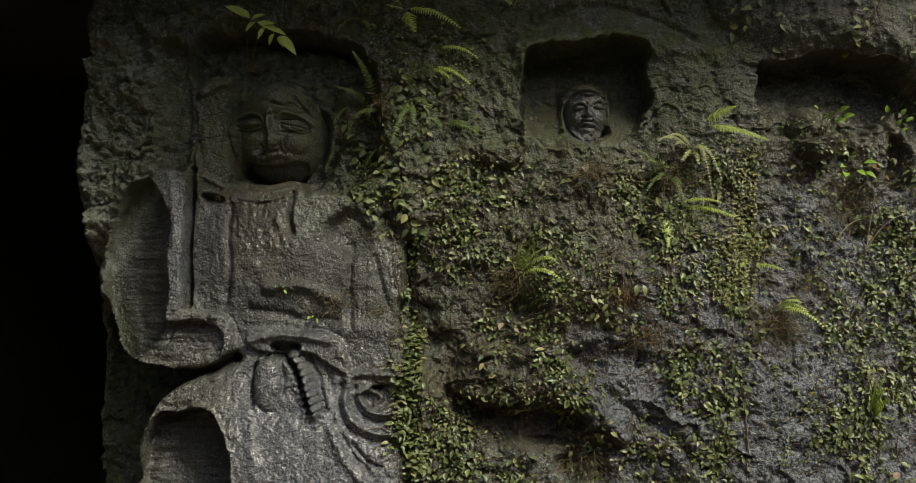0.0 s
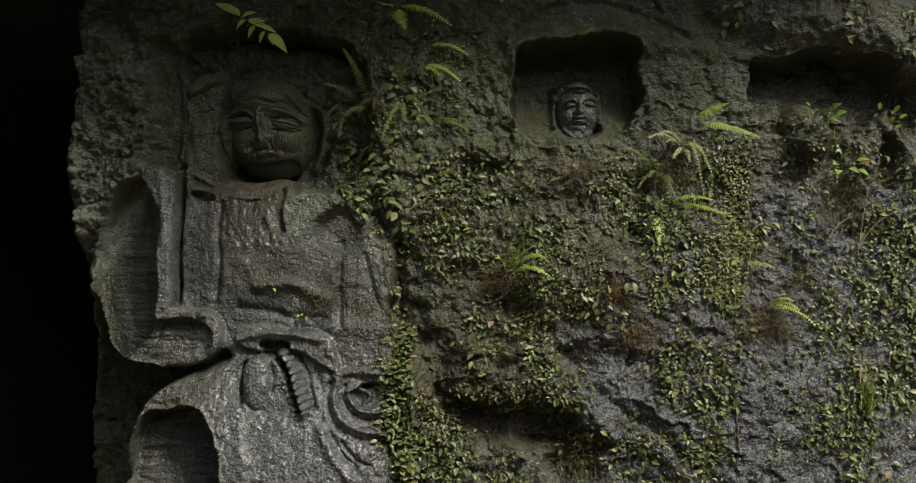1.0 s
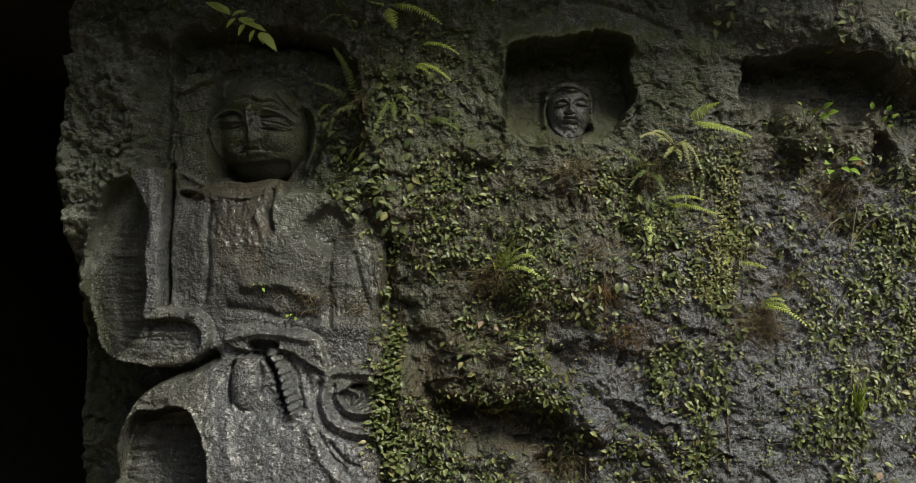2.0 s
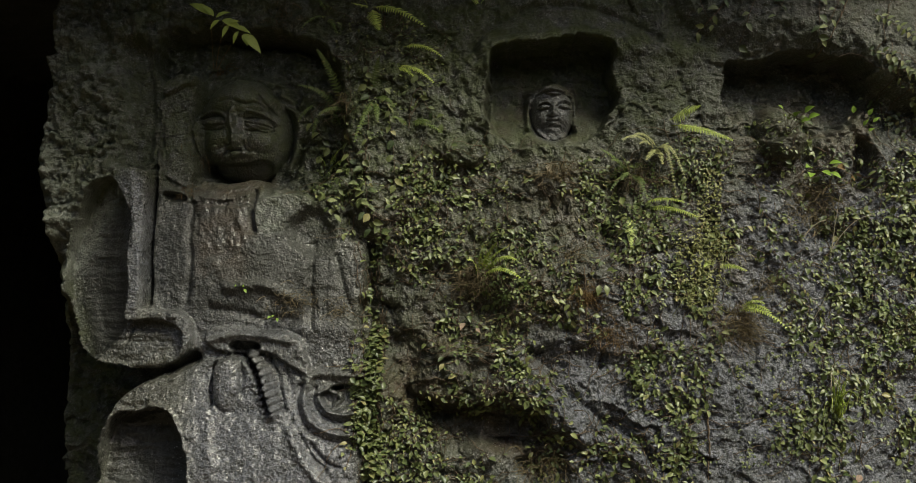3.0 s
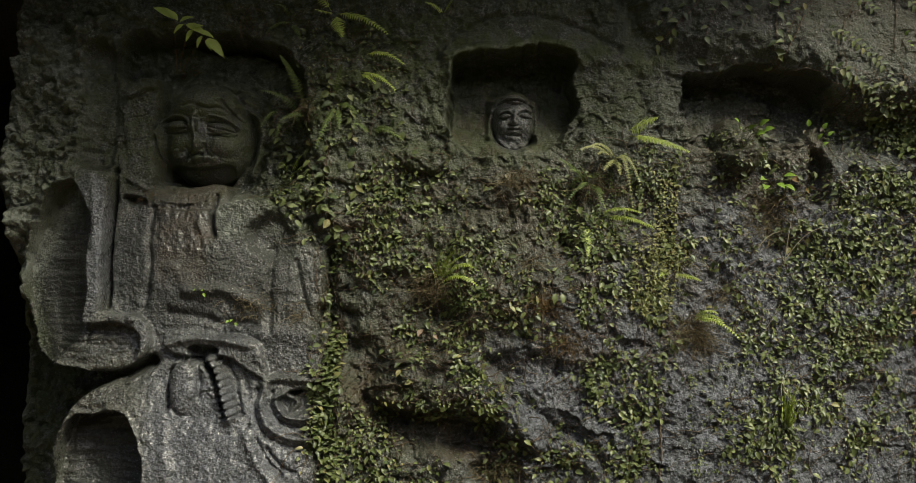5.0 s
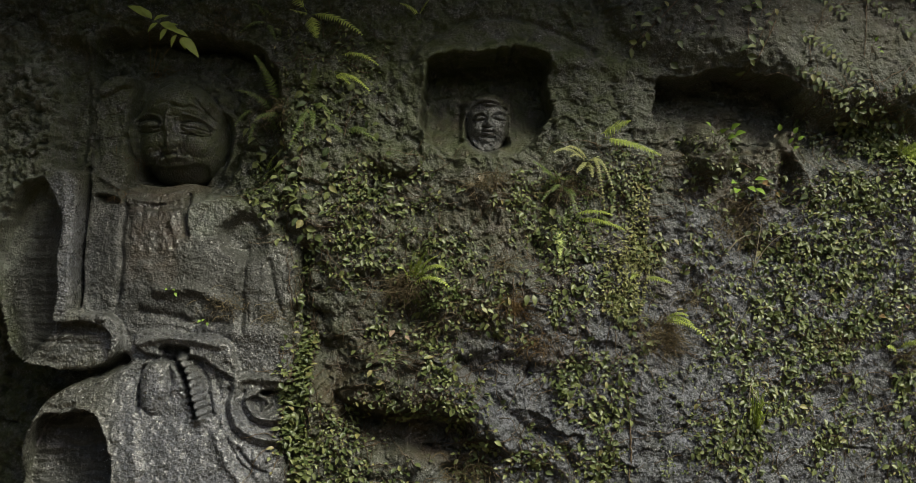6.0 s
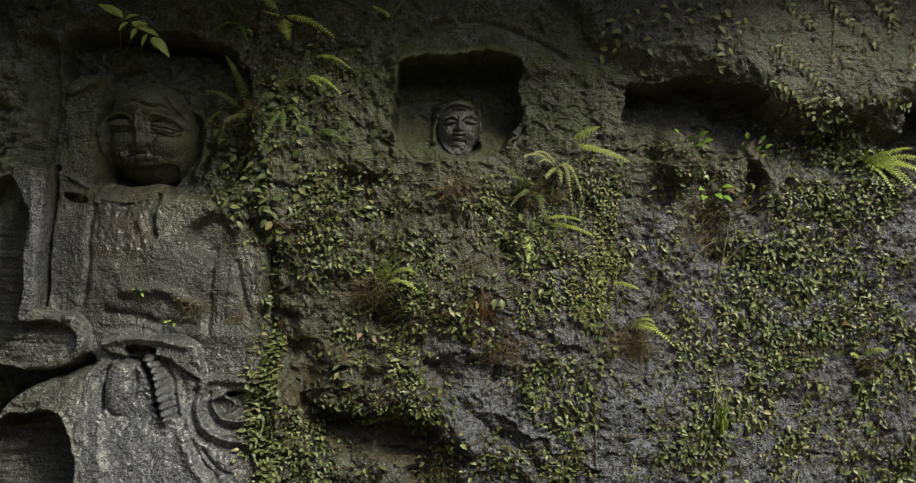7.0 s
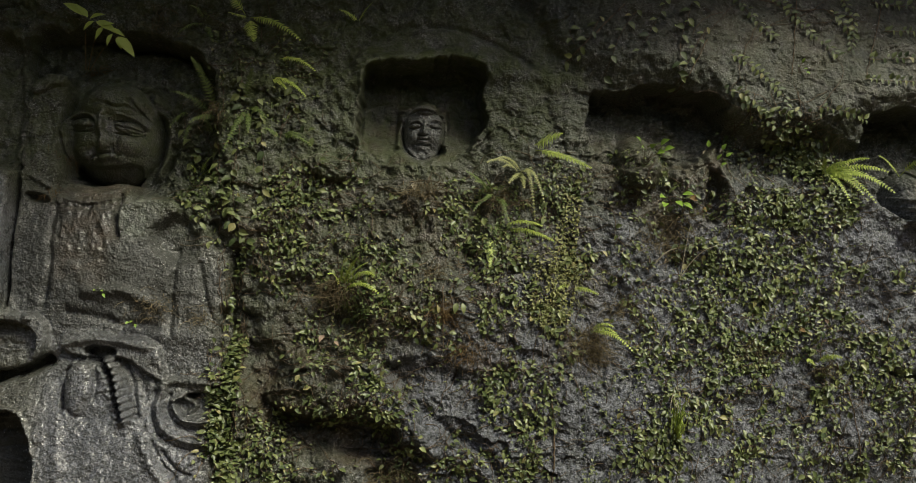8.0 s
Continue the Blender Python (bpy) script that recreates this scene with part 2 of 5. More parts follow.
# low dark hollow beside the knee
level([(-1.276, 1.370), (-1.219, 1.446), (-1.136, 1.395), (-1.075, 1.277), (-0.947, 1.217), (-0.868, 1.198), (-0.994, 1.118), (-1.030, 1.028), (-1.042, 0.868), (-1.043, 0.678), (-1.340, 0.684), (-1.357, 1.109), (-1.324, 1.295)], -0.46, 0.12)
# unseen overhang, added to shade the rock: the cliff leans out over the larger figure
H += smooth(2.62, 3.1, Z) * (0.57 + 0.12 * smooth(2.1, 0.9, X) + 0.12 * smooth(1.0, 1.3, X) * smooth(2.1, 1.7, X) + 0.32 * smooth(0.75, -0.2, X) * (1 - 0.75 * smooth(-0.35, -0.8, X)) + 0.20 * np.exp(-((X + 0.08) / 0.28) ** 2))
H += 0.35 * smooth(0.75, 0.1, Z)

# -- recess round the large head
level([(-0.928, 2.275), (-0.839, 2.403), (-0.637, 2.422), (-0.359, 2.361), (-0.254, 2.223), (-0.441, 2.186), (-0.631, 2.242), (-0.778, 2.232)], -0.30, 0.05)
level([(-0.942, 2.227), (-0.935, 2.407), (-0.786, 2.419), (-0.444, 2.374), (-0.275, 2.290), (-0.253, 2.070), (-0.274, 1.901), (-0.374, 1.801), (-0.515, 1.775), (-0.769, 1.793), (-0.798, 1.983)], -0.15, 0.05)
level([(-0.431, 2.208), (-0.274, 2.213), (-0.243, 1.921), (-0.354, 1.810), (-0.446, 1.865), (-0.438, 2.013)], -0.12, 0.05)
level([(-1.080, 2.390), (-0.944, 2.373), (-0.907, 1.902), (-1.031, 1.906), (-1.012, 2.098)], -0.07, 0.06, 0.7)
# side lock beside the face, with a hewn top
level([(-0.919, 2.222), (-0.858, 2.242), (-0.775, 2.252), (-0.767, 2.176), (-0.772, 2.003), (-0.784, 1.814), (-0.858, 1.821), (-0.894, 1.880)], -0.035, 0.014, 0.75)
add([(-0.913, 2.226), (-0.852, 2.244), (-0.774, 2.250), (-0.772, 2.198), (-0.844, 2.197), (-0.897, 2.170)], 0.025, 0.012)
stroke([(-0.921, 2.182), (-0.908, 2.029), (-0.909, 1.902)], 0.010, -0.03)
stroke([(-0.881, 1.880), (-0.823, 1.853), (-0.789, 1.827)], 0.006, 0.012)

# -- torso and lap of the seated figure
level([(-0.910, 1.881), (-0.816, 1.803), (-0.718, 1.781), (-0.576, 1.777), (-0.516, 1.830), (-0.435, 1.803), (-0.333, 1.734), (-0.257, 1.655), (-0.174, 1.592), (-0.168, 1.339), (-0.175, 0.849), (-0.180, 0.661), (-1.039, 0.678), (-1.046, 0.875), (-1.030, 1.024), (-0.994, 1.118), (-0.925, 1.183), (-0.746, 1.238), (-0.736, 1.355), (-0.879, 1.388), (-0.906, 1.595)], 0.0, 0.03, 0.85)
dome((-0.590, 1.585), 0.30, 0.30, 0.045, 0, 3)
dome((-0.586, 0.823), 0.52, 0.46, 0.085, 0, 3)
dome((-0.837, 0.970), 0.26, 0.30, 0.03, 0, 3)
# head: skull, ear, jaw, neck rings
level([(-0.789, 1.881), (-0.689, 1.877), (-0.524, 1.872), (-0.502, 1.777), (-0.624, 1.766), (-0.784, 1.786)], -0.10, 0.04)
level([(-0.803, 2.207), (-0.703, 2.252), (-0.522, 2.228), (-0.404, 2.115), (-0.412, 1.931), (-0.503, 1.829), (-0.781, 1.843)], -0.165, 0.05)
plumb([(-0.818, 2.208), (-0.704, 2.275), (-0.511, 2.245), (-0.393, 2.114), (-0.412, 1.921), (-0.522, 1.798), (-0.794, 1.818)], 2.03)
dome((-0.632, 2.042), 0.165, 0.190, 0.130, 0, 0.8)
dome((-0.620, 2.178), 0.170, 0.080, 0.035, 0, 1.6)
stroke([(-0.488, 2.155), (-0.433, 2.105), (-0.432, 2.007), (-0.467, 1.902)], 0.020, 0.040)
stroke([(-0.477, 2.106), (-0.465, 2.019), (-0.484, 1.934)], 0.010, -0.022)
stroke([(-0.520, 2.174), (-0.478, 2.146), (-0.414, 2.104)], 0.008, -0.020)
level([(-0.787, 1.847), (-0.677, 1.818), (-0.565, 1.848), (-0.551, 1.797), (-0.665, 1.768), (-0.785, 1.792)], -0.050, 0.020, 0.9)
stroke([(-0.779, 1.847), (-0.718, 1.824), (-0.636, 1.819), (-0.565, 1.846)], 0.0045, 0.010)
stroke([(-0.778, 1.828), (-0.717, 1.805), (-0.635, 1.800), (-0.560, 1.827)], 0.0035, -0.008)
stroke([(-0.777, 1.811), (-0.717, 1.790), (-0.635, 1.783), (-0.555, 1.810)], 0.006, 0.014)
# chin: a smooth hollowed band under the broken mouth
add([(-0.770, 1.935), (-0.712, 1.923), (-0.628, 1.916), (-0.521, 1.935), (-0.533, 1.880), (-0.585, 1.846), (-0.688, 1.842), (-0.761, 1.876)], -0.026, 0.012, 0.5)
stroke([(-0.771, 1.853), (-0.688, 1.835), (-0.606, 1.839), (-0.555, 1.864)], 0.006, -0.016)
# brows, swollen closed eyes, broken nose and mouth
dome((-0.730, 2.079), 0.058, 0.036, -0.012, 0, 2)
dome((-0.564, 2.064), 0.060, 0.036, -0.016, -6, 2)
stroke([(-0.787, 2.089), (-0.761, 2.108), (-0.714, 2.109), (-0.680, 2.090), (-0.675, 2.066)], 0.0055, 0.010)
stroke([(-0.626, 2.090), (-0.597, 2.104), (-0.546, 2.094), (-0.499, 2.059)], 0.0055, 0.010)
dome((-0.730, 2.072), 0.044, 0.020, 0.024, -2, 1.1)
dome((-0.566, 2.059), 0.046, 0.021, 0.024, -8, 1.1)
stroke([(-0.779, 2.089), (-0.739, 2.096), (-0.697, 2.090), (-0.681, 2.068)], 0.0030, -0.012)
stroke([(-0.615, 2.079), (-0.575, 2.082), (-0.533, 2.067), (-0.514, 2.049)], 0.0030, -0.012)
stroke([(-0.776, 2.067), (-0.733, 2.057), (-0.683, 2.059)], 0.0022, -0.010)
stroke([(-0.612, 2.066), (-0.570, 2.057), (-0.516, 2.045)], 0.0022, -0.010)
stroke([(-0.773, 2.050), (-0.729, 2.039), (-0.683, 2.046)], 0.0035, -0.011)
stroke([(-0.609, 2.037), (-0.565, 2.031), (-0.532, 2.024), (-0.515, 2.034)], 0.0035, -0.011)
stroke([(-0.597, 2.043), (-0.563, 2.038), (-0.530, 2.030)], 0.0025, 0.006)
stroke([(-0.659, 2.100), (-0.651, 2.043), (-0.647, 1.991)], 0.013, 0.024)
dome((-0.658, 2.065), 0.020, 0.022, 0.008)
dome((-0.640, 2.004), 0.026, 0.020, 0.014, 20)
dome((-0.719, 2.006), 0.048, 0.034, 0.018, 15, 1.6)
dome((-0.552, 1.996), 0.052, 0.040, 0.020, -10, 1.6)
stroke([(-0.766, 1.987), (-0.734, 1.960), (-0.704, 1.946)], 0.014, 0.008)
for spot_, size_, rise in (((-0.707, 1.959), 0.020, 0.010), ((-0.679, 1.945), 0.014, 0.016), ((-0.646, 1.952), 0.022, 0.018), ((-0.613, 1.953), 0.016, 0.014), ((-0.588, 1.946), 0.016, 0.008), ((-0.661, 1.974), 0.018, 0.016), ((-0.726, 1.974), 0.018, 0.012)):
    dome(spot_, size_, size_ * 0.7, rise, 25, 0.8)
stroke([(-0.678, 1.971), (-0.655, 1.963), (-0.630, 1.967)], 0.0040, -0.016)
stroke([(-0.687, 1.992), (-0.672, 1.966), (-0.688, 1.950)], 0.0040, -0.010)
stroke([(-0.618, 1.994), (-0.613, 1.968), (-0.596, 1.955)], 0.0040, -0.012)
stroke([(-0.636, 2.143), (-0.601, 2.124), (-0.572, 2.136), (-0.529, 2.108)], 0.006, -0.010)
stroke([(-0.699, 2.141), (-0.665, 2.153), (-0.627, 2.134)], 0.006, -0.008)
stroke([(-0.562, 2.158), (-0.530, 2.117), (-0.495, 2.085)], 0.006, -0.014)
# the neck fills in close under the jaw
w, m = area([(-0.775, 1.876), (-0.659, 1.843), (-0.534, 1.877), (-0.515, 1.785), (-0.522, 1.736), (-0.655, 1.732), (-0.781, 1.748)], 0.02)
H[w] = np.maximum(H[w], -0.060 + 0.06 * smooth(1.86, 1.78, Z[w]) - 0.5 * (1 - m))
stroke([(-0.774, 1.838), (-0.718, 1.817), (-0.636, 1.813), (-0.560, 1.839)], 0.0040, 0.006)
stroke([(-0.777, 1.807), (-0.717, 1.788), (-0.634, 1.781), (-0.555, 1.806)], 0.0045, 0.007)
# hollow under the side lock
level([(-0.882, 1.818), (-0.788, 1.804), (-0.791, 1.782), (-0.864, 1.790)], -0.035, 0.014, 0.5)

add([(-1.260, 1.686), (-1.195, 1.690), (-1.219, 1.590), (-1.206, 1.463), (-1.167, 1.321), (-1.263, 1.274), (-1.348, 1.548)], -0.12, 0.10)
# -- sleeve: hewn outer face, raised hem strip and curled end
level([(-1.046, 1.890), (-1.136, 1.833), (-1.181, 1.706), (-1.219, 1.590), (-1.206, 1.463), (-1.174, 1.361), (-1.156, 1.293), (-1.111, 1.253), (-1.053, 1.244), (-0.962, 1.240), (-0.924, 1.218), (-0.850, 1.218), (-0.770, 1.258), (-0.737, 1.298), (-0.744, 1.371), (-0.771, 1.406), (-0.881, 1.425), (-0.911, 1.675), (-0.907, 1.902)], 0.005, 0.007, 1.0)
add([(-1.044, 1.860), (-1.085, 1.793), (-1.121, 1.682), (-1.150, 1.582), (-1.141, 1.463), (-1.110, 1.366), (-1.084, 1.292), (-1.009, 1.275), (-0.944, 1.361), (-0.963, 1.478), (-0.970, 1.597), (-0.966, 1.718), (-0.993, 1.790)], -0.015, 0.05, 0.0, True)
# the hewn faces turn away towards the cleft
w, m = area([(-1.038, 1.885), (-1.136, 1.833), (-1.181, 1.706), (-1.219, 1.590), (-1.206, 1.463), (-1.174, 1.361), (-1.156, 1.293), (-1.111, 1.253), (-1.053, 1.244), (-0.952, 1.361), (-0.951, 1.477), (-0.970, 1.597), (-0.958, 1.717)], 0.012)
H[w] -= 0.12 * m * smooth(-0.93, -1.20, X[w])
stroke([(-1.046, 1.890), (-1.136, 1.833), (-1.181, 1.706), (-1.219, 1.590), (-1.206, 1.463), (-1.174, 1.361), (-1.156, 1.293), (-1.111, 1.253), (-1.053, 1.244)], 0.0050, 0.014)
stroke([(-0.962, 1.240), (-0.924, 1.220), (-0.850, 1.220), (-0.778, 1.258)], 0.0050, 0.010)
stroke([(-1.004, 1.256), (-0.967, 1.285), (-0.936, 1.361)], 0.005, -0.006)
level([(-1.047, 1.894), (-0.907, 1.906), (-0.913, 1.819), (-0.913, 1.675), (-0.913, 1.575), (-0.905, 1.476), (-0.904, 1.418), (-0.929, 1.374), (-0.956, 1.390), (-0.946, 1.493), (-0.965, 1.580), (-0.955, 1.677), (-0.957, 1.734), (-0.991, 1.796)], 0.062, 0.008, 0.9)
level([(-0.929, 1.372), (-0.935, 1.407), (-0.897, 1.429), (-0.850, 1.405), (-0.809, 1.417), (-0.762, 1.406), (-0.734, 1.355), (-0.735, 1.291), (-0.767, 1.256), (-0.779, 1.269), (-0.761, 1.303), (-0.769, 1.345), (-0.799, 1.376), (-0.859, 1.384)], 0.050, 0.010, 0.9)
stroke([(-0.899, 1.902), (-0.903, 1.818), (-0.903, 1.675), (-0.903, 1.575), (-0.893, 1.476), (-0.893, 1.433)], 0.007, -0.075)
stroke([(-0.968, 1.883), (-0.944, 1.758), (-0.937, 1.636)], 0.012, 0.008)
dome((-0.850, 1.401), 0.020, 0.016, 0.016)
dome((-0.796, 1.395), 0.018, 0.014, 0.014)
stroke([(-0.728, 1.256), (-0.830, 1.207), (-0.946, 1.210)], 0.016, -0.09)
# knee with the same kind of hewn face
level([(-0.968, 1.096), (-0.900, 1.087), (-0.844, 1.111), (-0.782, 1.087), (-0.733, 1.025), (-0.710, 0.935), (-0.691, 0.825), (-1.045, 0.833), (-1.032, 0.938), (-1.012, 1.037)], -0.050, 0.007, 1.0)
add([(-0.937, 1.062), (-0.843, 1.089), (-0.764, 1.040), (-0.721, 0.931), (-0.717, 0.826), (-0.998, 0.832), (-0.986, 0.991)], -0.015, 0.05, 0.0, True)
w, m = area([(-0.968, 1.096), (-0.900, 1.087), (-0.844, 1.111), (-0.782, 1.087), (-0.733, 1.025), (-0.710, 0.935), (-0.691, 0.825), (-1.045, 0.833), (-1.032, 0.938), (-1.012, 1.037)], 0.012)
H[w] -= 0.05 * m * smooth(-0.66, -1.06, X[w])
stroke([(-0.864, 1.115), (-0.806, 1.114), (-0.750, 1.065), (-0.720, 0.985), (-0.700, 0.860)], 0.006, 0.012)
stroke([(-1.000, 1.091), (-1.028, 0.992), (-1.039, 0.833)], 0.006, 0.012)
stroke([(-0.969, 1.118), (-0.920, 1.102), (-0.864, 1.115)], 0.010, -0.012)

# -- chest, folds, arms and folded fingers
w, m = area([(-0.766, 1.777), (-0.676, 1.761), (-0.564, 1.774), (-0.557, 1.664), (-0.591, 1.605), (-0.751, 1.610)], 0.03)
H[w] += m * 0.007 * layers(X[w], Z[w] * 0.45 + 0.1 * X[w], 0.022, 66, 3)
stroke([(-0.558, 1.807), (-0.560, 1.729), (-0.545, 1.668)], 0.009, -0.035)
level([(-0.556, 1.807), (-0.354, 1.784), (-0.344, 1.755), (-0.433, 1.676), (-0.512, 1.655), (-0.541, 1.674)], 0.035, 0.018, 0.6)
level([(-0.433, 1.690), (-0.324, 1.754), (-0.273, 1.655), (-0.312, 1.577), (-0.412, 1.609)], -0.030, 0.05, 0.6)
stroke([(-0.768, 1.768), (-0.770, 1.671), (-0.755, 1.531), (-0.767, 1.433)], 0.012, -0.016)
stroke([(-0.627, 1.487), (-0.509, 1.488), (-0.429, 1.452), (-0.390, 1.432)], 0.018, 0.020)
stroke([(-0.683, 1.415), (-0.545, 1.388), (-0.399, 1.369)], 0.014, -0.014)
stroke([(-0.352, 1.618), (-0.354, 1.421), (-0.350, 1.345)], 0.012, -0.014)
stroke([(-0.273, 1.575), (-0.234, 1.418), (-0.176, 1.340)], 0.010, -0.012)
level([(-0.700, 1.335), (-0.652, 1.353), (-0.505, 1.345), (-0.379, 1.317), (-0.357, 1.250), (-0.352, 1.185), (-0.397, 1.214), (-0.455, 1.253), (-0.519, 1.281), (-0.600, 1.272), (-0.659, 1.277)], 0.030, 0.014, 0.8)
stroke([(-0.683, 1.312), (-0.602, 1.329), (-0.520, 1.326), (-0.408, 1.301)], 0.010, 0.016)
level([(-0.617, 1.295), (-0.582, 1.307), (-0.520, 1.300), (-0.511, 1.273), (-0.552, 1.263), (-0.600, 1.270)], -0.028, 0.012, 0.8)
level([(-0.661, 1.236), (-0.646, 1.256), (-0.604, 1.261), (-0.557, 1.252), (-0.521, 1.199), (-0.492, 1.106), (-0.537, 1.067), (-0.623, 1.091), (-0.659, 1.128)], 0.040, 0.012, 0.9)
stroke([(-0.656, 1.110), (-0.663, 1.184), (-0.655, 1.239), (-0.616, 1.261)], 0.0055, -0.030)
stroke([(-0.573, 1.249), (-0.560, 1.200), (-0.562, 1.141)], 0.007, -0.012)
dome((-0.613, 1.183), 0.045, 0.095, 0.026, 4, 1.2)
stroke([(-0.600, 1.264), (-0.553, 1.254), (-0.513, 1.198), (-0.489, 1.124), (-0.469, 1.083)], 0.007, -0.045)
stroke([(-0.536, 1.263), (-0.503, 1.221), (-0.482, 1.161), (-0.456, 1.087)], 0.022, 0.050)
for k in range(9):
    f = k / 8
    a_, b_ = (-0.548 + 0.066 * f, 1.246 - 0.170 * f), (-0.500 + 0.072 * f, 1.262 - 0.172 * f)
    stroke([a_, b_], 0.0042, -0.018)
stroke([(-0.484, 1.250), (-0.448, 1.178), (-0.423, 1.086)], 0.009, -0.018)
stroke([(-0.425, 1.196), (-0.395, 1.122), (-0.404, 1.049)], 0.012, -0.010)
stroke([(-0.671, 1.092), (-0.648, 0.983), (-0.625, 0.866)], 0.014, 0.006)
# second sleeve: scrolled hem
stroke([(-0.365, 1.345), (-0.282, 1.327), (-0.176, 1.347)], 0.030, 0.016)
stroke([(-0.360, 1.183), (-0.310, 1.201), (-0.234, 1.188), (-0.177, 1.193)], 0.012, 0.024)
level([(-0.314, 1.149), (-0.253, 1.155), (-0.177, 1.138), (-0.181, 1.091), (-0.253, 1.082), (-0.306, 1.101)], -0.030, 0.012, 0.5)
stroke([(-0.272, 1.148), (-0.226, 1.154), (-0.181, 1.142)], 0.0065, -0.030)
stroke([(-0.325, 1.135), (-0.279, 1.141), (-0.241, 1.114), (-0.272, 1.093)], 0.007, 0.020)
stroke([(-0.352, 1.167), (-0.367, 1.117), (-0.340, 1.055), (-0.279, 1.014), (-0.178, 1.001)], 0.010, 0.020)
stroke([(-0.329, 1.149), (-0.340, 1.106), (-0.306, 1.061), (-0.253, 1.042), (-0.177, 1.040)], 0.006, -0.014)
stroke([(-0.314, 1.120), (-0.294, 1.083), (-0.243, 1.067), (-0.177, 1.069)], 0.006, 0.018)
stroke([(-0.379, 1.158), (-0.389, 1.096), (-0.355, 1.026), (-0.271, 0.981), (-0.178, 0.972)], 0.008, -0.014)
stroke([(-0.404, 1.035), (-0.369, 0.959), (-0.323, 0.901), (-0.286, 0.869)], 0.014, 0.014)
stroke([(-0.369, 1.009), (-0.335, 0.947), (-0.290, 0.904)], 0.008, -0.014)
stroke([(-0.335, 0.983), (-0.298, 0.929), (-0.249, 0.910)], 0.007, -0.016)

for ring in ([(-0.793, 2.199), (-0.694, 2.240), (-0.515, 2.211), (-0.415, 2.109), (-0.437, 1.928), (-0.526, 1.816), (-0.771, 1.830)], [(0.386, 2.155), (0.439, 2.179), (0.530, 2.171), (0.560, 2.116), (0.548, 2.009), (0.497, 1.958), (0.396, 1.966)]):
    w, m = area(ring, 0.03)
    CALM[w] = np.maximum(CALM[w], m)
    FACE[w] = np.maximum(FACE[w], m)

# -- long groove between the large figure and the next
stroke([(-0.154, 1.611), (-0.160, 1.339), (-0.151, 1.079), (-0.157, 0.728)], 0.022, -0.045)
stroke([(-0.125, 1.338), (-0.043, 1.223), (0.012, 1.093), (0.121, 0.983)], 0.06, -0.050)
stroke([(-0.174, 1.592), (-0.233, 1.694), (-0.273, 1.797), (-0.314, 1.903)], 0.06, -0.025)

# -- second figure: niche, small head, shoulders and knees
level([(0.202, 2.290), (0.270, 2.336), (0.438, 2.356), (0.606, 2.372), (0.787, 2.304), (1.070, 2.260), (1.055, 2.212), (0.884, 2.245), (0.700, 2.252), (0.475, 2.279), (0.247, 2.266)], 0.03, 0.04)
w, m = area([(0.253, 2.274), (0.280, 2.309), (0.447, 2.320), (0.603, 2.332), (0.695, 2.288), (0.701, 2.208), (0.673, 2.005), (0.576, 1.945), (0.435, 1.929), (0.254, 1.942)], 0.014)
H[w] = H[w] * (1 - m) + m * (-0.17 + 0.15 * smooth(2.12, 1.94, Z[w]))
CALM[w] = np.maximum(CALM[w], 0.4 * m)
stroke([(0.257, 2.270), (0.271, 2.116), (0.248, 1.956)], 0.012, 0.02)
dome((0.457, 1.835), 0.20, 0.12, 0.045, 0, 3)
dome((0.463, 1.934), 0.115, 0.060, 0.045, 0, 2.5)
# long ears beside the cheeks, crown, face
stroke([(0.401, 2.118), (0.390, 2.066), (0.391, 2.010)], 0.010, 0.045)
stroke([(0.559, 2.121), (0.560, 2.073), (0.549, 2.021)], 0.010, 0.045)
level([(0.386, 2.145), (0.445, 2.192), (0.539, 2.188), (0.576, 2.127), (0.565, 2.019), (0.509, 1.984), (0.407, 1.988)], -0.12, 0.04)
plumb([(0.381, 2.168), (0.446, 2.205), (0.539, 2.202), (0.580, 2.127), (0.564, 2.008), (0.507, 1.954), (0.393, 1.962)], 2.07)
dome((0.479, 2.067), 0.074, 0.104, 0.080, 0, 0.8)
dome((0.487, 2.164), 0.052, 0.036, 0.030, 0, 1.2)
stroke([(0.427, 2.144), (0.457, 2.151), (0.511, 2.149), (0.548, 2.135)], 0.0035, 0.009)
stroke([(0.425, 2.133), (0.457, 2.143), (0.511, 2.141), (0.549, 2.126)], 0.0022, -0.012)
stroke([(0.429, 2.097), (0.446, 2.108), (0.465, 2.105), (0.476, 2.089)], 0.0028, 0.010)
stroke([(0.495, 2.093), (0.509, 2.108), (0.527, 2.111), (0.546, 2.102)], 0.0028, 0.010)
stroke([(0.431, 2.091), (0.448, 2.099), (0.464, 2.094)], 0.0022, -0.008)
stroke([(0.502, 2.095), (0.521, 2.101), (0.539, 2.093)], 0.0022, -0.008)
dome((0.447, 2.088), 0.019, 0.009, 0.010)
dome((0.520, 2.088), 0.019, 0.009, 0.010)
stroke([(0.428, 2.082), (0.447, 2.077), (0.465, 2.081)], 0.0020, -0.009)
stroke([(0.501, 2.082), (0.519, 2.077), (0.540, 2.080)], 0.0020, -0.009)
stroke([(0.483, 2.102), (0.482, 2.080), (0.479, 2.063)], 0.0060, 0.018)
dome((0.479, 2.061), 0.013, 0.008, 0.010)
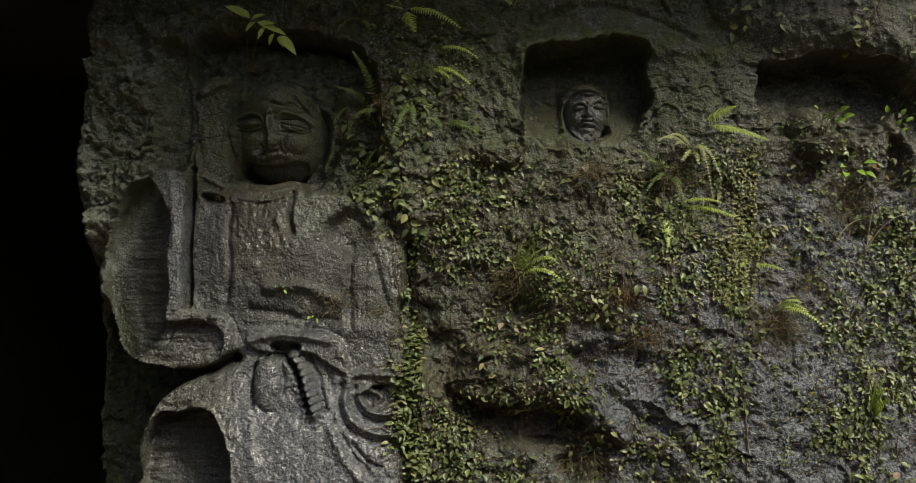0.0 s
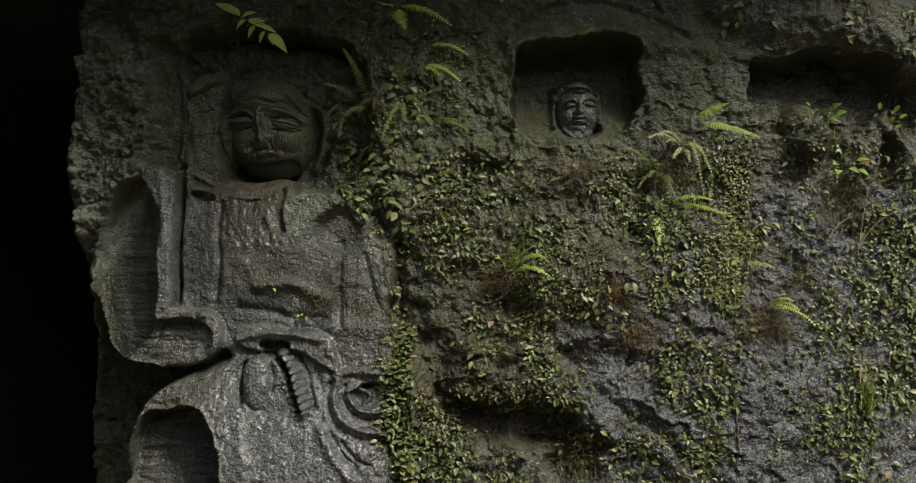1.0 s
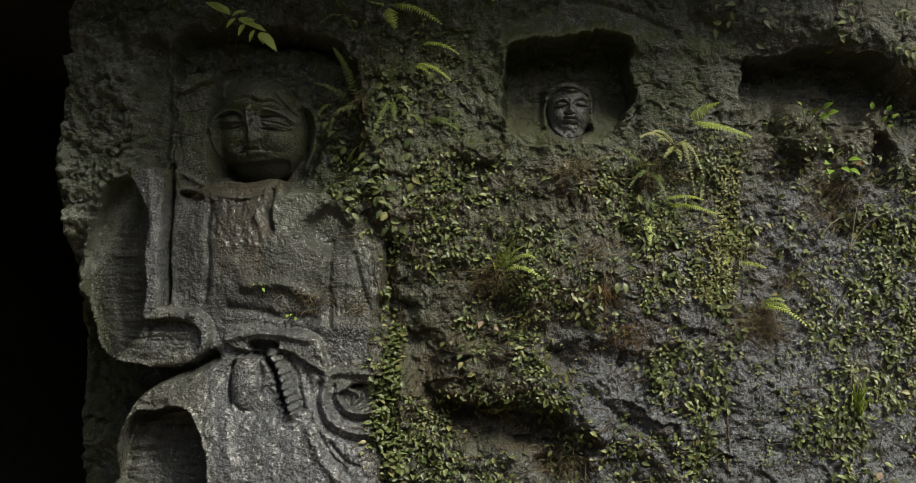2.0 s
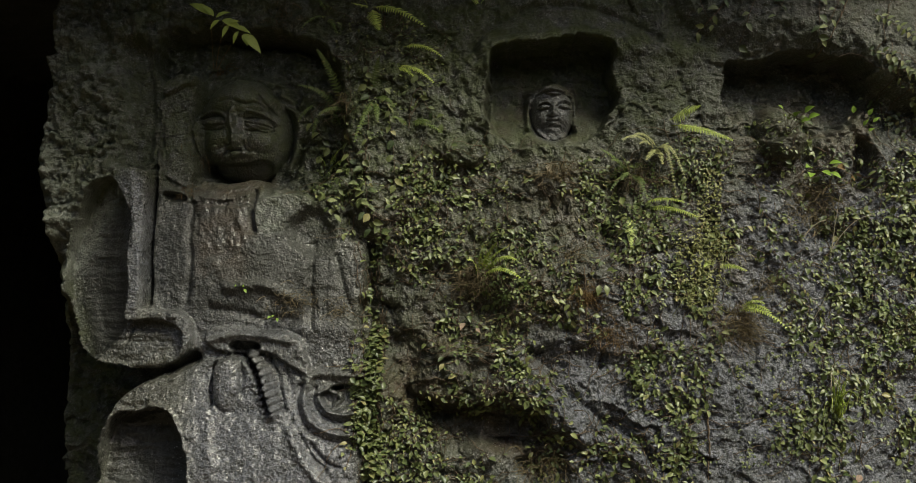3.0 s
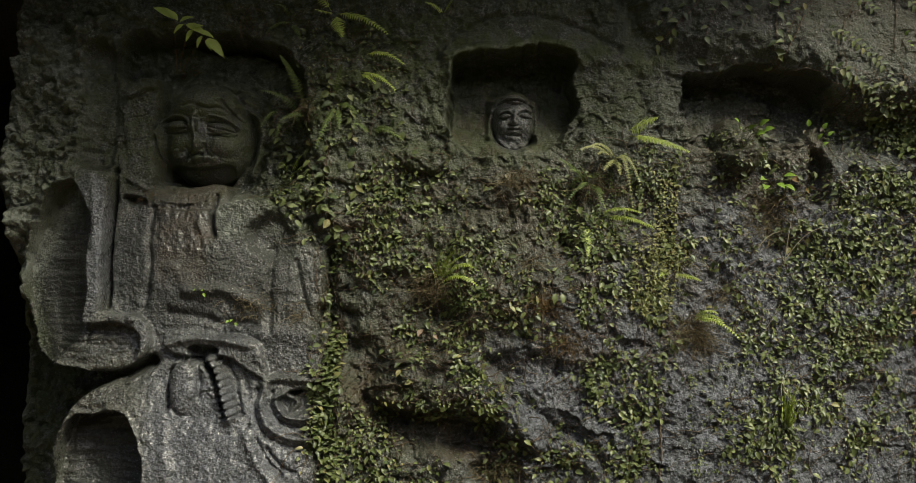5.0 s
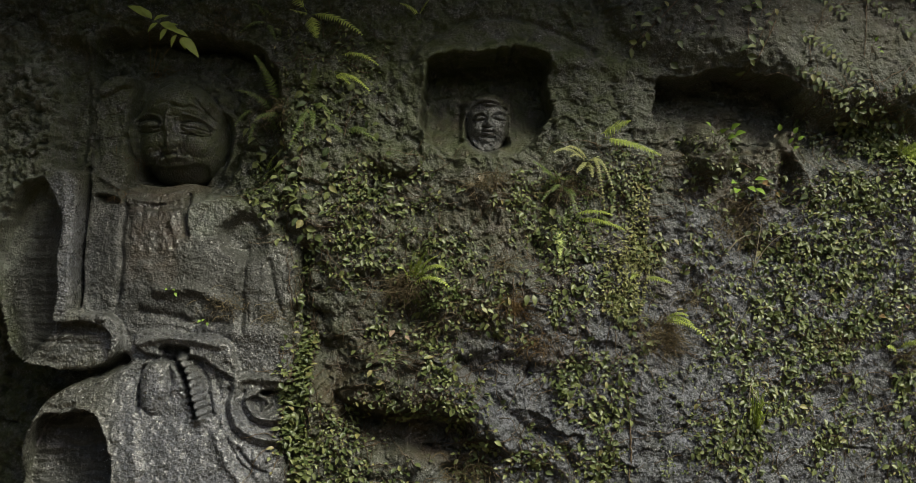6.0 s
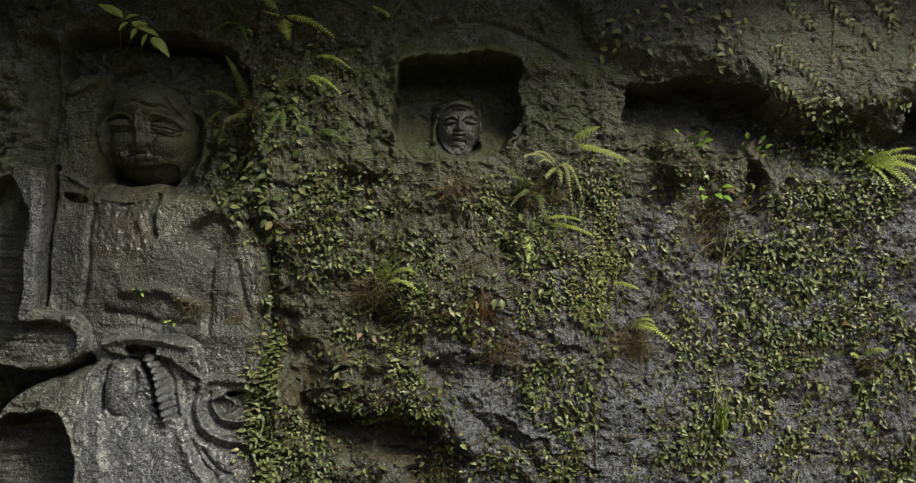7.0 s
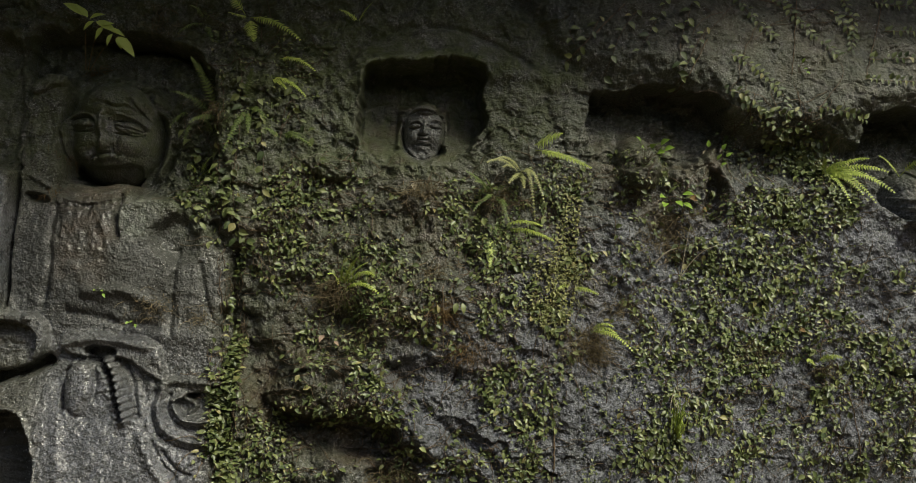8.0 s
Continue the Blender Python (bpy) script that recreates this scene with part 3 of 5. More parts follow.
stroke([(0.460, 2.055), (0.476, 2.050), (0.495, 2.054)], 0.0025, -0.010)
dome((0.476, 2.043), 0.019, 0.0050, 0.009)
dome((0.475, 2.030), 0.016, 0.0050, 0.008)
stroke([(0.455, 2.040), (0.475, 2.037), (0.496, 2.038)], 0.0022, -0.010)
dome((0.473, 2.002), 0.030, 0.016, 0.012)
stroke([(0.450, 2.021), (0.474, 2.015), (0.499, 2.019)], 0.0040, -0.008)
dome((0.435, 2.047), 0.022, 0.024, 0.008, 0, 1.3)
dome((0.521, 2.046), 0.022, 0.024, 0.008, 0, 1.3)
dome((0.444, 1.573), 0.42, 0.36, 0.05, 0, 3)
level([(0.187, 1.444), (0.243, 1.458), (0.289, 1.403), (0.279, 1.350), (0.210, 1.348), (0.173, 1.387)], -0.035, 0.06)
add([(-0.051, 1.186), (0.034, 1.240), (0.188, 1.273), (0.320, 1.255), (0.392, 1.175), (0.478, 1.064), (0.564, 0.969), (0.455, 0.993), (0.404, 1.066), (0.312, 1.086), (0.181, 1.086), (0.031, 1.118)], 0.065, 0.05)
level([(-0.025, 1.134), (0.049, 1.092), (0.180, 1.064), (0.311, 1.068), (0.404, 1.058), (0.410, 0.973), (0.327, 0.950), (0.213, 0.970), (0.084, 0.987), (0.020, 1.039)], -0.062, 0.06)
level([(0.362, 1.257), (0.453, 1.247), (0.600, 1.251), (0.607, 1.191), (0.504, 1.172), (0.409, 1.156), (0.374, 1.194)], -0.034, 0.05)
stroke([(0.320, 1.258), (0.383, 1.183), (0.480, 1.082), (0.585, 0.999), (0.687, 0.899), (0.754, 0.836)], 0.030, 0.022)
stroke([(0.361, 1.235), (0.428, 1.156), (0.521, 1.084), (0.605, 1.021), (0.725, 0.916)], 0.018, -0.030)
level([(0.322, 0.925), (0.415, 0.944), (0.486, 0.904), (0.499, 0.817), (0.317, 0.821)], -0.05, 0.05)
add([(0.060, 1.965), (0.230, 1.963), (0.232, 1.896), (0.151, 1.882), (0.066, 1.889)], 0.03, 0.012)
stroke([(0.185, 2.284), (0.273, 2.404), (0.402, 2.462), (0.570, 2.464), (0.733, 2.407), (0.870, 2.312)], 0.012, -0.018)
stroke([(0.666, 1.807), (0.671, 1.726), (0.633, 1.627)], 0.025, -0.05)

# -- third figure's niche, its head overgrown, and the dark slot onwards
add([(1.040, 2.305), (1.276, 2.292), (1.490, 2.247), (1.607, 2.094), (1.906, 2.073), (2.095, 2.194), (2.627, 2.206), (2.724, 2.782), (0.855, 2.722), (0.915, 2.439)], 0.07, 0.12)
w, m = area([(1.070, 1.991), (1.069, 2.126), (1.072, 2.195), (1.077, 2.212), (1.094, 2.220), (1.275, 2.224), (1.341, 2.236), (1.500, 2.210), (1.556, 2.170), (1.560, 2.049), (1.468, 1.949), (1.256, 1.934), (1.111, 1.953)], 0.02)
H[w] = H[w] * (1 - m) + m * (-0.125 + 0.07 * smooth(2.18, 1.95, Z[w]))
dome((1.253, 1.961), 0.085, 0.105, 0.10)
level([(1.535, 2.136), (1.687, 2.029), (1.949, 2.065), (2.119, 2.038), (2.081, 1.906), (1.887, 1.882), (1.677, 1.920), (1.543, 1.939)], -0.06, 0.07)
level([(1.480, 1.938), (1.555, 1.927), (1.536, 1.749), (1.476, 1.736)], -0.06, 0.04)
w, m = area([(2.086, 2.157), (2.287, 2.185), (2.575, 2.159), (2.590, 1.726), (2.321, 1.732), (2.199, 1.761), (2.101, 1.864), (2.073, 2.015)], 0.02)
H[w] = H[w] * (1 - m) + m * -0.17
dome((2.296, 1.847), 0.105, 0.12, 0.14, 0, 0.8)
for k in range(3):
    stroke([(2.187, 1.858), (2.253, 1.842), (2.339, 1.848)] if k == 0 else [(2.192, 1.824), (2.253, 1.811), (2.340, 1.818)] if k == 1 else [(2.205, 1.795), (2.262, 1.784), (2.341, 1.789)], 0.006, 0.012)
stroke([(1.356, 1.851), (1.303, 1.662), (1.444, 1.563)], 0.05, -0.03)
stroke([(2.167, 1.218), (2.337, 1.195)], 0.02, -0.06)

for calm_part, amount in (([(1.077, 2.729), (2.724, 2.782), (2.624, 2.183), (1.907, 2.078), (1.491, 2.270), (1.104, 2.306)], 0.5), ([(1.550, 1.918), (2.578, 1.873), (2.707, 0.628), (1.003, 0.755), (1.142, 1.303)], 0.25), ([(0.186, 2.317), (0.316, 2.425), (0.613, 2.481), (0.893, 2.334), (1.070, 2.260), (0.680, 2.262)], 0.7)):
    w, m = area(calm_part, 0.12)
    CALM[w] = np.maximum(CALM[w], amount * m)
H += 0.006 * smooth(1.0, 1.2, X) * smooth(2.2, 2.35, Z) * layers(X * 0.15 + 0.25 * Z, Z, 0.05, 77, 3)

# -- tool marks on the cut faces, weathering everywhere else
w, m = area([(-1.035, 1.839), (-0.959, 1.746), (-0.946, 1.390), (-0.762, 1.325), (-0.928, 1.224), (-1.130, 1.328), (-1.163, 1.543), (-1.102, 1.746)], 0.02)
H[w] += m * 0.006 * layers(X[w] * 0.12 + 0.1 * Z[w], Z[w], 0.015, 70, 3)
w, m = area([(-0.959, 1.099), (-0.766, 1.087), (-0.698, 0.913), (-0.684, 0.671), (-1.028, 0.678), (-1.029, 1.014)], 0.02)
H[w] += m * 0.006 * layers(X[w] * 0.12, Z[w], 0.017, 71, 3)
rough = (1 - 0.90 * FACE) * (1 - 0.84 * CALM) * (0.85 + 0.2 * smooth(0.4, -0.3, X))
H += rough * (0.016 * layers(X, Z, 0.16, 80, 3) + 0.009 * layers(X, Z, 0.040, 90, 3) + 0.005 * layers(X, Z * 0.7, 0.018, 95, 2))
BX, BZ = X + 0.02 * layers(X, Z, 0.05, 21, 3), Z + 0.02 * layers(X, Z, 0.05, 22, 3)
FINE = (X > X0) & (X < X1) & (Z > Z0) & (Z < Z1)
H += FINE * (1 - 0.9 * FACE) * (1 - 0.88 * CALM) * (0.60 + 0.3 * smooth(0.4, -0.3, X) + 0.3 * smooth(1.5, 1.1, Z) * smooth(1.2, 0.8, X)) * (0.016 * chips(BX, BZ * 1.6, 0.11, 5) + 0.008 * chips(BX, BZ * 1.4, 0.038, 15) + 0.004 * chips(BX, BZ, 0.016, 25))
H += FINE * CALM * (1 - 0.6 * FACE) * 0.0014 * chips(BX, BZ, 0.014, 35)
H += FINE * (1 - 0.8 * FACE) * (np.random.default_rng(4).uniform(-0.0007, 0.0007, X.shape) + 0.0016 * grain(X / 0.0085, Z / 0.0085, 51))
crag = smooth(-0.86, -1.0, X) * smooth(1.35, 1.5, Z) * (1 - CALM)
H += crag * (0.04 * np.abs(layers(X, Z, 0.09, 60, 4, 0.6)) - 0.02)

# stains and stone tones, with shade painted into recesses and turned faces
MARKS["moss"] += 0.38 * (1 - smooth(0.2, 0.8, CALM))
mark("moss", [(0.112, 2.642), (0.485, 2.440), (1.077, 2.326), (1.061, 2.173), (0.267, 2.247), (-0.152, 1.939), (-0.353, 1.698), (-0.437, 1.907), (-0.317, 2.382)], 1.0, 0.2)
mark("moss", [(-0.273, 1.818), (1.003, 1.816), (1.043, 1.306), (0.598, 1.170), (-0.041, 1.336), (-0.174, 1.612)], 0.45, 0.3)
mark("moss", [(-1.397, 2.755), (1.111, 2.645), (1.045, 2.023), (0.689, 1.847), (0.170, 1.844), (-0.273, 1.615), (-0.436, 1.865), (-0.906, 1.881), (-1.297, 1.647)], 0.75, 0.25)
mark("moss", [(-1.439, 1.651), (-1.232, 1.605), (-1.082, 1.213), (-1.043, 0.678), (-1.378, 0.685)], 0.9, 0.12)
mark("moss", [(-1.370, 2.706), (-0.362, 2.662), (-0.444, 2.364), (-0.993, 2.296), (-1.320, 2.377)], 0.5, 0.15)
mark("pale", [(-0.736, 1.279), (-0.349, 1.194), (-0.178, 0.972), (-0.180, 0.661), (-0.655, 0.670), (-0.716, 1.021)], 0.75, 0.12)
mark("pale", [(-1.040, 1.894), (-0.907, 1.898), (-0.894, 1.388), (-0.957, 1.381)], 0.55, 0.03)
mark("pale", [(-0.895, 1.675), (-0.753, 1.670), (-0.586, 1.428), (-0.176, 1.340), (-0.177, 1.190), (-0.733, 1.204), (-0.881, 1.436)], 0.4, 0.1)
mark("pale", [(0.390, 2.155), (0.438, 2.175), (0.530, 2.171), (0.560, 2.116), (0.544, 2.009), (0.493, 1.967), (0.401, 1.974)], 0.35, 0.03)
mark("pale", [(1.550, 1.918), (2.535, 1.872), (2.646, 0.634), (0.188, 0.756), (0.283, 1.296), (0.834, 1.656)], 0.88, 0.35)
MARKS["moss"] *= 1 - 0.75 * MARKS["pale"]
mark("film", [(-0.94, 1.40), (-0.72, 1.34), (-0.19, 1.34), (-0.18, 0.66), (-1.04, 0.68), (-1.03, 1.02), (-0.93, 1.19)], 1.0, 0.05)
mark("film", [(-0.90, 1.89), (-0.44, 1.81), (-0.19, 1.60), (-0.18, 1.34), (-0.72, 1.34), (-0.90, 1.42)], 0.45, 0.05)
mark("film", [(-0.79, 2.12), (-0.63, 2.16), (-0.47, 2.10), (-0.45, 1.90), (-0.56, 1.80), (-0.77, 1.82)], 0.9, 0.05)
mark("film", [(-0.772, 1.80), (-0.559, 1.80), (-0.548, 1.60), (-0.746, 1.60)], 0.7, 0.04)
mark("rust", [(-0.772, 1.897), (-0.559, 1.890), (-0.548, 1.505), (-0.746, 1.491)], 0.7, 0.08)
mark("rust", [(-0.156, 1.377), (0.036, 1.334), (0.404, 1.066), (0.485, 0.886), (0.027, 0.967), (-0.121, 1.078)], 0.9, 0.1)
mark("rust", [(0.249, 2.315), (0.700, 2.252), (0.677, 1.952), (0.233, 1.926)], 0.7, 0.05)
for kind in MARKS:
    MARKS[kind] *= 1 - (0.0 if kind == "pale" else 0.8) * FACE * (X > 0.2)
mark("rust", [(-0.273, 1.95), (0.60, 1.93), (1.10, 1.80), (1.15, 1.25), (0.60, 1.15), (-0.05, 1.30)], 0.55, 0.25)
mark("rust", [(1.090, 2.259), (1.616, 2.238), (1.528, 1.599), (1.042, 1.815)], 0.7, 0.1)
mark("rust", [(0.855, 2.722), (2.724, 2.782), (2.620, 2.160), (1.488, 2.225)], 0.45, 0.2)
mark("lichen", [(-1.371, 2.470), (-1.064, 2.412), (-1.014, 1.969), (-1.094, 1.640), (-1.242, 1.486), (-1.340, 1.896)], 0.75, 0.08)
# hewn sleeve and knee faces: wet stone darkened further for their shade
mark("damp_shade", [(-1.035, 1.839), (-0.959, 1.746), (-0.946, 1.390), (-0.762, 1.325), (-0.928, 1.224), (-1.130, 1.328), (-1.163, 1.543), (-1.102, 1.746)], 0.9, 0.05)
mark("damp_shade", [(-0.959, 1.099), (-0.766, 1.087), (-0.698, 0.913), (-0.684, 0.671), (-1.028, 0.678), (-1.029, 1.014)], 0.9, 0.05)
# wet underside of the chin, with its shade painted in
mark("damp_shade", [(-0.765, 1.935), (-0.519, 1.926), (-0.557, 1.836), (-0.741, 1.842)], 0.6, 0.03)
mark("damp_shade", [(-0.434, 1.741), (-0.313, 1.737), (-0.352, 1.538), (-0.470, 1.542)], 0.8, 0.08)
# painted shade in the niche round and above the small head
mark("damp_shade", [(0.249, 2.315), (0.700, 2.252), (0.690, 2.02), (0.60, 2.12), (0.48, 2.19), (0.36, 2.12), (0.24, 2.0)], 0.7, 0.06)
# painted shade in the groove and the hollow under the ledge
mark("damp_shade", [(-0.155, 1.493), (-0.021, 1.335), (0.405, 1.084), (0.503, 0.886), (0.101, 0.948), (-0.121, 1.042)], 0.7, 0.12)
# upper right: dark rock, deepened to stand in for blocked daylight
mark("damp_shade", [(0.768, 2.768), (2.732, 2.832), (2.620, 2.160), (1.905, 2.056), (1.490, 2.247), (0.975, 2.280)], 0.85, 0.15)
# wet chin band again, darkened as the shaded underside
mark("damp_shade", [(-0.770, 1.935), (-0.712, 1.923), (-0.628, 1.916), (-0.521, 1.935), (-0.533, 1.880), (-0.585, 1.846), (-0.688, 1.842), (-0.761, 1.876)], 0.9, 0.012)
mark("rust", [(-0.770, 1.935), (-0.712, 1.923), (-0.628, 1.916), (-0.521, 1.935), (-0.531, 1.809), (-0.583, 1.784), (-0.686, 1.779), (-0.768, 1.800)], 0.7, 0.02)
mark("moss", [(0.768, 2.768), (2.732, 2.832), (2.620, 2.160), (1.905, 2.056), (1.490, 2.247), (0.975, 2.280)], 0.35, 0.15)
mark("damp_shade", [(-0.926, 1.191), (-0.701, 1.354), (-0.176, 1.340), (-0.180, 0.661), (-0.673, 0.671), (-0.727, 1.057)], 0.34, 0.12)
mark("damp_shade", [(-0.777, 2.221), (-0.441, 2.186), (-0.436, 1.865), (-0.761, 1.855)], 0.3, 0.05)
mark("damp_shade", [(-0.891, 1.797), (-0.435, 1.782), (-0.194, 1.593), (-0.175, 1.378), (-0.701, 1.354), (-0.871, 1.436)], 0.9, 0.1)
mark("damp_shade", [(-0.355, 1.862), (-0.153, 1.793), (-0.116, 1.492), (-0.194, 1.494)], 0.6, 0.1)
mark("lichen", [(-0.546, 1.806), (-0.435, 1.803), (-0.433, 1.660), (-0.543, 1.664)], 0.5, 0.05)

mark("ivy", [(-0.152, 1.918), (0.212, 1.905), (1.022, 1.816), (0.914, 0.640), (-0.125, 0.660), (-0.174, 1.533)], 0.50, 0.12)
mark("ivy", [(-0.210, 1.495), (-0.120, 1.512), (-0.111, 0.660), (-0.220, 0.662)], 1.0, 0.03)
mark("ivy", [(-0.436, 1.886), (-0.152, 1.918), (-0.036, 1.608), (-0.174, 1.592), (-0.273, 1.675)], 0.4, 0.08)
mark("ivy", [(0.798, 1.904), (1.071, 2.017), (1.069, 1.458), (0.828, 1.378)], 0.5, 0.1)
mark("ivy", [(1.086, 1.867), (1.571, 1.918), (2.055, 1.675), (2.238, 1.301), (2.270, 0.670), (1.040, 0.755), (1.182, 1.304)], 0.40, 0.15)
mark("ivy", [(2.054, 1.592), (2.414, 1.639), (2.470, 0.651), (2.040, 0.691)], 0.30, 0.1)
mark("ivy", [(1.571, 2.182), (1.861, 2.055), (2.078, 2.059), (2.033, 1.675), (1.559, 1.708)], 0.6, 0.1)
mark("ivy", [(0.975, 2.303), (1.211, 2.733), (2.536, 2.776), (2.445, 2.179), (1.907, 2.078), (1.490, 2.247)], 0.03, 0.1)
mark("ivy", [(-0.446, 2.525), (0.149, 2.454), (0.133, 1.971), (-0.274, 1.943)], 0.12, 0.1)
MARKS["ivy"] *= np.clip(0.62 + 1.35 * layers(X, Z, 0.10, 33, 3), 0.08, 1.1)
for hole in ([(0.248, 2.292), (0.700, 2.252), (0.677, 1.952), (0.233, 1.926)], [(1.108, 2.236), (1.573, 2.218), (1.541, 2.005), (1.085, 2.022)], [(-0.015, 1.094), (0.328, 1.040), (0.398, 0.959), (0.028, 0.994)], [(-0.118, 1.338), (-0.022, 1.298), (0.012, 1.093), (-0.102, 1.096)], [(2.111, 2.149), (2.442, 2.156), (2.404, 1.870), (2.101, 1.885)]):
    w, m = area(hole, 0.04)
    MARKS["ivy"][w] *= 1 - 0.92 * m

MARKS["worn"] = np.maximum(FACE, 0.55 * CALM)
BASE = -0.434 + 0.24 * np.clip(Z, 0.3, 2.9) + 0.3 * np.clip(X - 1.3, 0, 1.6) * np.clip(1.9 - Z, 0, 1.2)
Y = BASE - H


def surface(x, z):
    """Place on the rock and the way out of it."""
    j = int(np.clip(np.searchsorted(xs, x) - 1, 1, len(xs) - 3))
    i = int(np.clip(np.searchsorted(zs, z) - 1, 1, len(zs) - 3))
    fx, fz = (x - xs[j]) / (xs[j + 1] - xs[j]), (z - zs[i]) / (zs[i + 1] - zs[i])
    y = (Y[i, j] * (1 - fx) + Y[i, j + 1] * fx) * (1 - fz) + (Y[i + 1, j] * (1 - fx) + Y[i + 1, j + 1] * fx) * fz
    sx = (Y[i, min(j + 4, len(xs) - 1)] - Y[i, j - 1 if j < 4 else j - 3]) / (xs[min(j + 4, len(xs) - 1)] - xs[j - 1 if j < 4 else j - 3])
    sz = (Y[min(i + 4, len(zs) - 1), j] - Y[max(i - 3, 0), j]) / (zs[min(i + 4, len(zs) - 1)] - zs[max(i - 3, 0)])
    return Vector((x, float(y), z)), Vector((float(sx), -1, float(sz))).normalized()


def sheet(name, keep, back=0.0):
    """A mesh of the relief's cells where keep is set; back closes it with a rim that deep in the rock."""
    nz, nx = X.shape
    idx = np.arange(nz * nx).reshape(nz, nx)
    quads = np.stack((idx[:-1, :-1], idx[:-1, 1:], idx[1:, 1:], idx[1:, :-1]), -1)[keep]
    used, inv = np.unique(quads, return_inverse=True)
    quads = inv.reshape(-1, 4)
    co = np.stack((X.ravel()[used], Y.ravel()[used], Z.ravel()[used]), 1)
    n = len(used)
    if back:
        e = np.concatenate([quads[:, [k, (k + 1) % 4]] for k in range(4)])
        key = e[:, 0] * n + e[:, 1]
        rim = e[~np.isin(key, e[:, 1] * n + e[:, 0])]
        co = np.vstack((co, co + (0, back, 0)))
        quads = np.vstack((quads, np.stack((rim[:, 1], rim[:, 0], rim[:, 0] + n, rim[:, 1] + n), 1)))
    me = bpy.data.meshes.new(name)
    me.from_pydata(co.tolist(), [], quads.tolist())
    for kind, v in MARKS.items():
        if kind == "ivy":
            continue
        a = me.attributes.new(kind, "FLOAT", "POINT")
        vals = v.ravel()[used].astype(np.float32)
        a.data.foreach_set("value", np.concatenate((vals, vals)) if back else vals)
    me.polygons.foreach_set("use_smooth", np.ones(len(quads), bool))
    me.materials.append(ROCK)
    return new(name, me)


def cells(pts):
    w, m = area(pts, 0.004)
    full = np.zeros(X.shape)
    full[w] = m
    return full[:-1, :-1] > 0.5


big = cells([(-0.917, 2.222), (-0.774, 2.247), (-0.631, 2.246), (-0.472, 2.196), (-0.402, 2.097), (-0.412, 1.885), (-0.435, 1.811), (-0.329, 1.738), (-0.253, 1.658), (-0.174, 1.596), (-0.172, 1.340), (-0.180, 0.661), (-1.039, 0.678), (-1.046, 0.875), (-1.034, 1.025), (-1.002, 1.119), (-0.941, 1.191), (-1.046, 1.246), (-1.107, 1.285), (-1.163, 1.444), (-1.176, 1.553), (-1.151, 1.650), (-1.048, 1.861), (-1.002, 1.901), (-0.907, 1.906)])
small = cells([(0.386, 2.068), (0.401, 2.133), (0.477, 2.169), (0.552, 2.127), (0.560, 2.058), (0.539, 1.986), (0.466, 1.955), (0.398, 1.991)])
third = cells([(2.166, 1.845), (2.202, 1.930), (2.304, 1.965), (2.425, 1.891), (2.431, 1.766), (2.299, 1.732), (2.210, 1.762)])
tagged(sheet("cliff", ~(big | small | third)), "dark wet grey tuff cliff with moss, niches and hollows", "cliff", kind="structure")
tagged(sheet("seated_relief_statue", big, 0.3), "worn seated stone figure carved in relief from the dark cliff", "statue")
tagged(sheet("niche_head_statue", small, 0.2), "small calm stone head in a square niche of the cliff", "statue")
tagged(sheet("hooded_head_statue", third, 0.2), "weathered round stone head in a dark niche", "statue")

bm = bmesh.new()
bmesh.ops.create_grid(bm, x_segments=60, y_segments=60, size=1)
for v in bm.verts:
    v.co = Vector((v.co.x * abs(v.co.x) * 300, v.co.y * abs(v.co.y) * 300, 0))
    v.co.z = 0.03 * noise.noise(v.co * 0.9)
me = bpy.data.meshes.new("ground")
bm.to_mesh(me)
bm.free()
me.materials.append(SOIL)
tagged(new("ground", me), "dark bare forest soil before the cliff", "ground", kind="structure")


# ---------------------------------------------------------------- plants
dice = random.Random(7)
UP = Vector((0, 0, 1))


def thing(name, at, label, category, group=""):
    ob = new(name)
    ob.empty_display_size = 0.05
    ob.location = at
    return tagged(ob, label, category, group)


def part(name, verts, faces, material, parent, label="", kind=""):
    """One mesh under a thing; the points are given in the world."""
    at = parent.matrix_world.translation if parent.parent else parent.location
    me = bpy.data.meshes.new(name)
    me.from_pydata([tuple(Vector(v) - at) for v in verts], [], faces)
    me.polygons.foreach_set("use_smooth", np.ones(len(faces), bool))
    me.materials.append(material)
    ob = new(name, me)
    ob.parent = parent
    return tagged(ob, label, kind=kind)


def tube(points, radius, sides=4, taper=0.5):
    """Points and faces of a thin stem along a line."""
    verts, faces = [], []
    n = len(points)
    for i, p in enumerate(points):
        t = (points[min(i + 1, n - 1)] - points[max(i - 1, 0)]).normalized()
        a = t.orthogonal().normalized()
        b = t.cross(a)
        r = radius * (1 - (1 - taper) * i / max(n - 1, 1))
        for k in range(sides):
            c = 2 * math.pi * k / sides
            verts.append(p + (a * math.cos(c) + b * math.sin(c)) * r)
    for i in range(n - 1):
        for k in range(sides):
            faces.append((i * sides + k, i * sides + (k + 1) % sides, (i + 1) * sides + (k + 1) % sides, (i + 1) * sides + k))
    return verts, faces


def join(pieces):
    verts, faces = [], []
    for v, f in pieces:
        n = len(verts)
        verts += v
        faces += [tuple(i + n for i in q) for q in f]
    return verts, faces


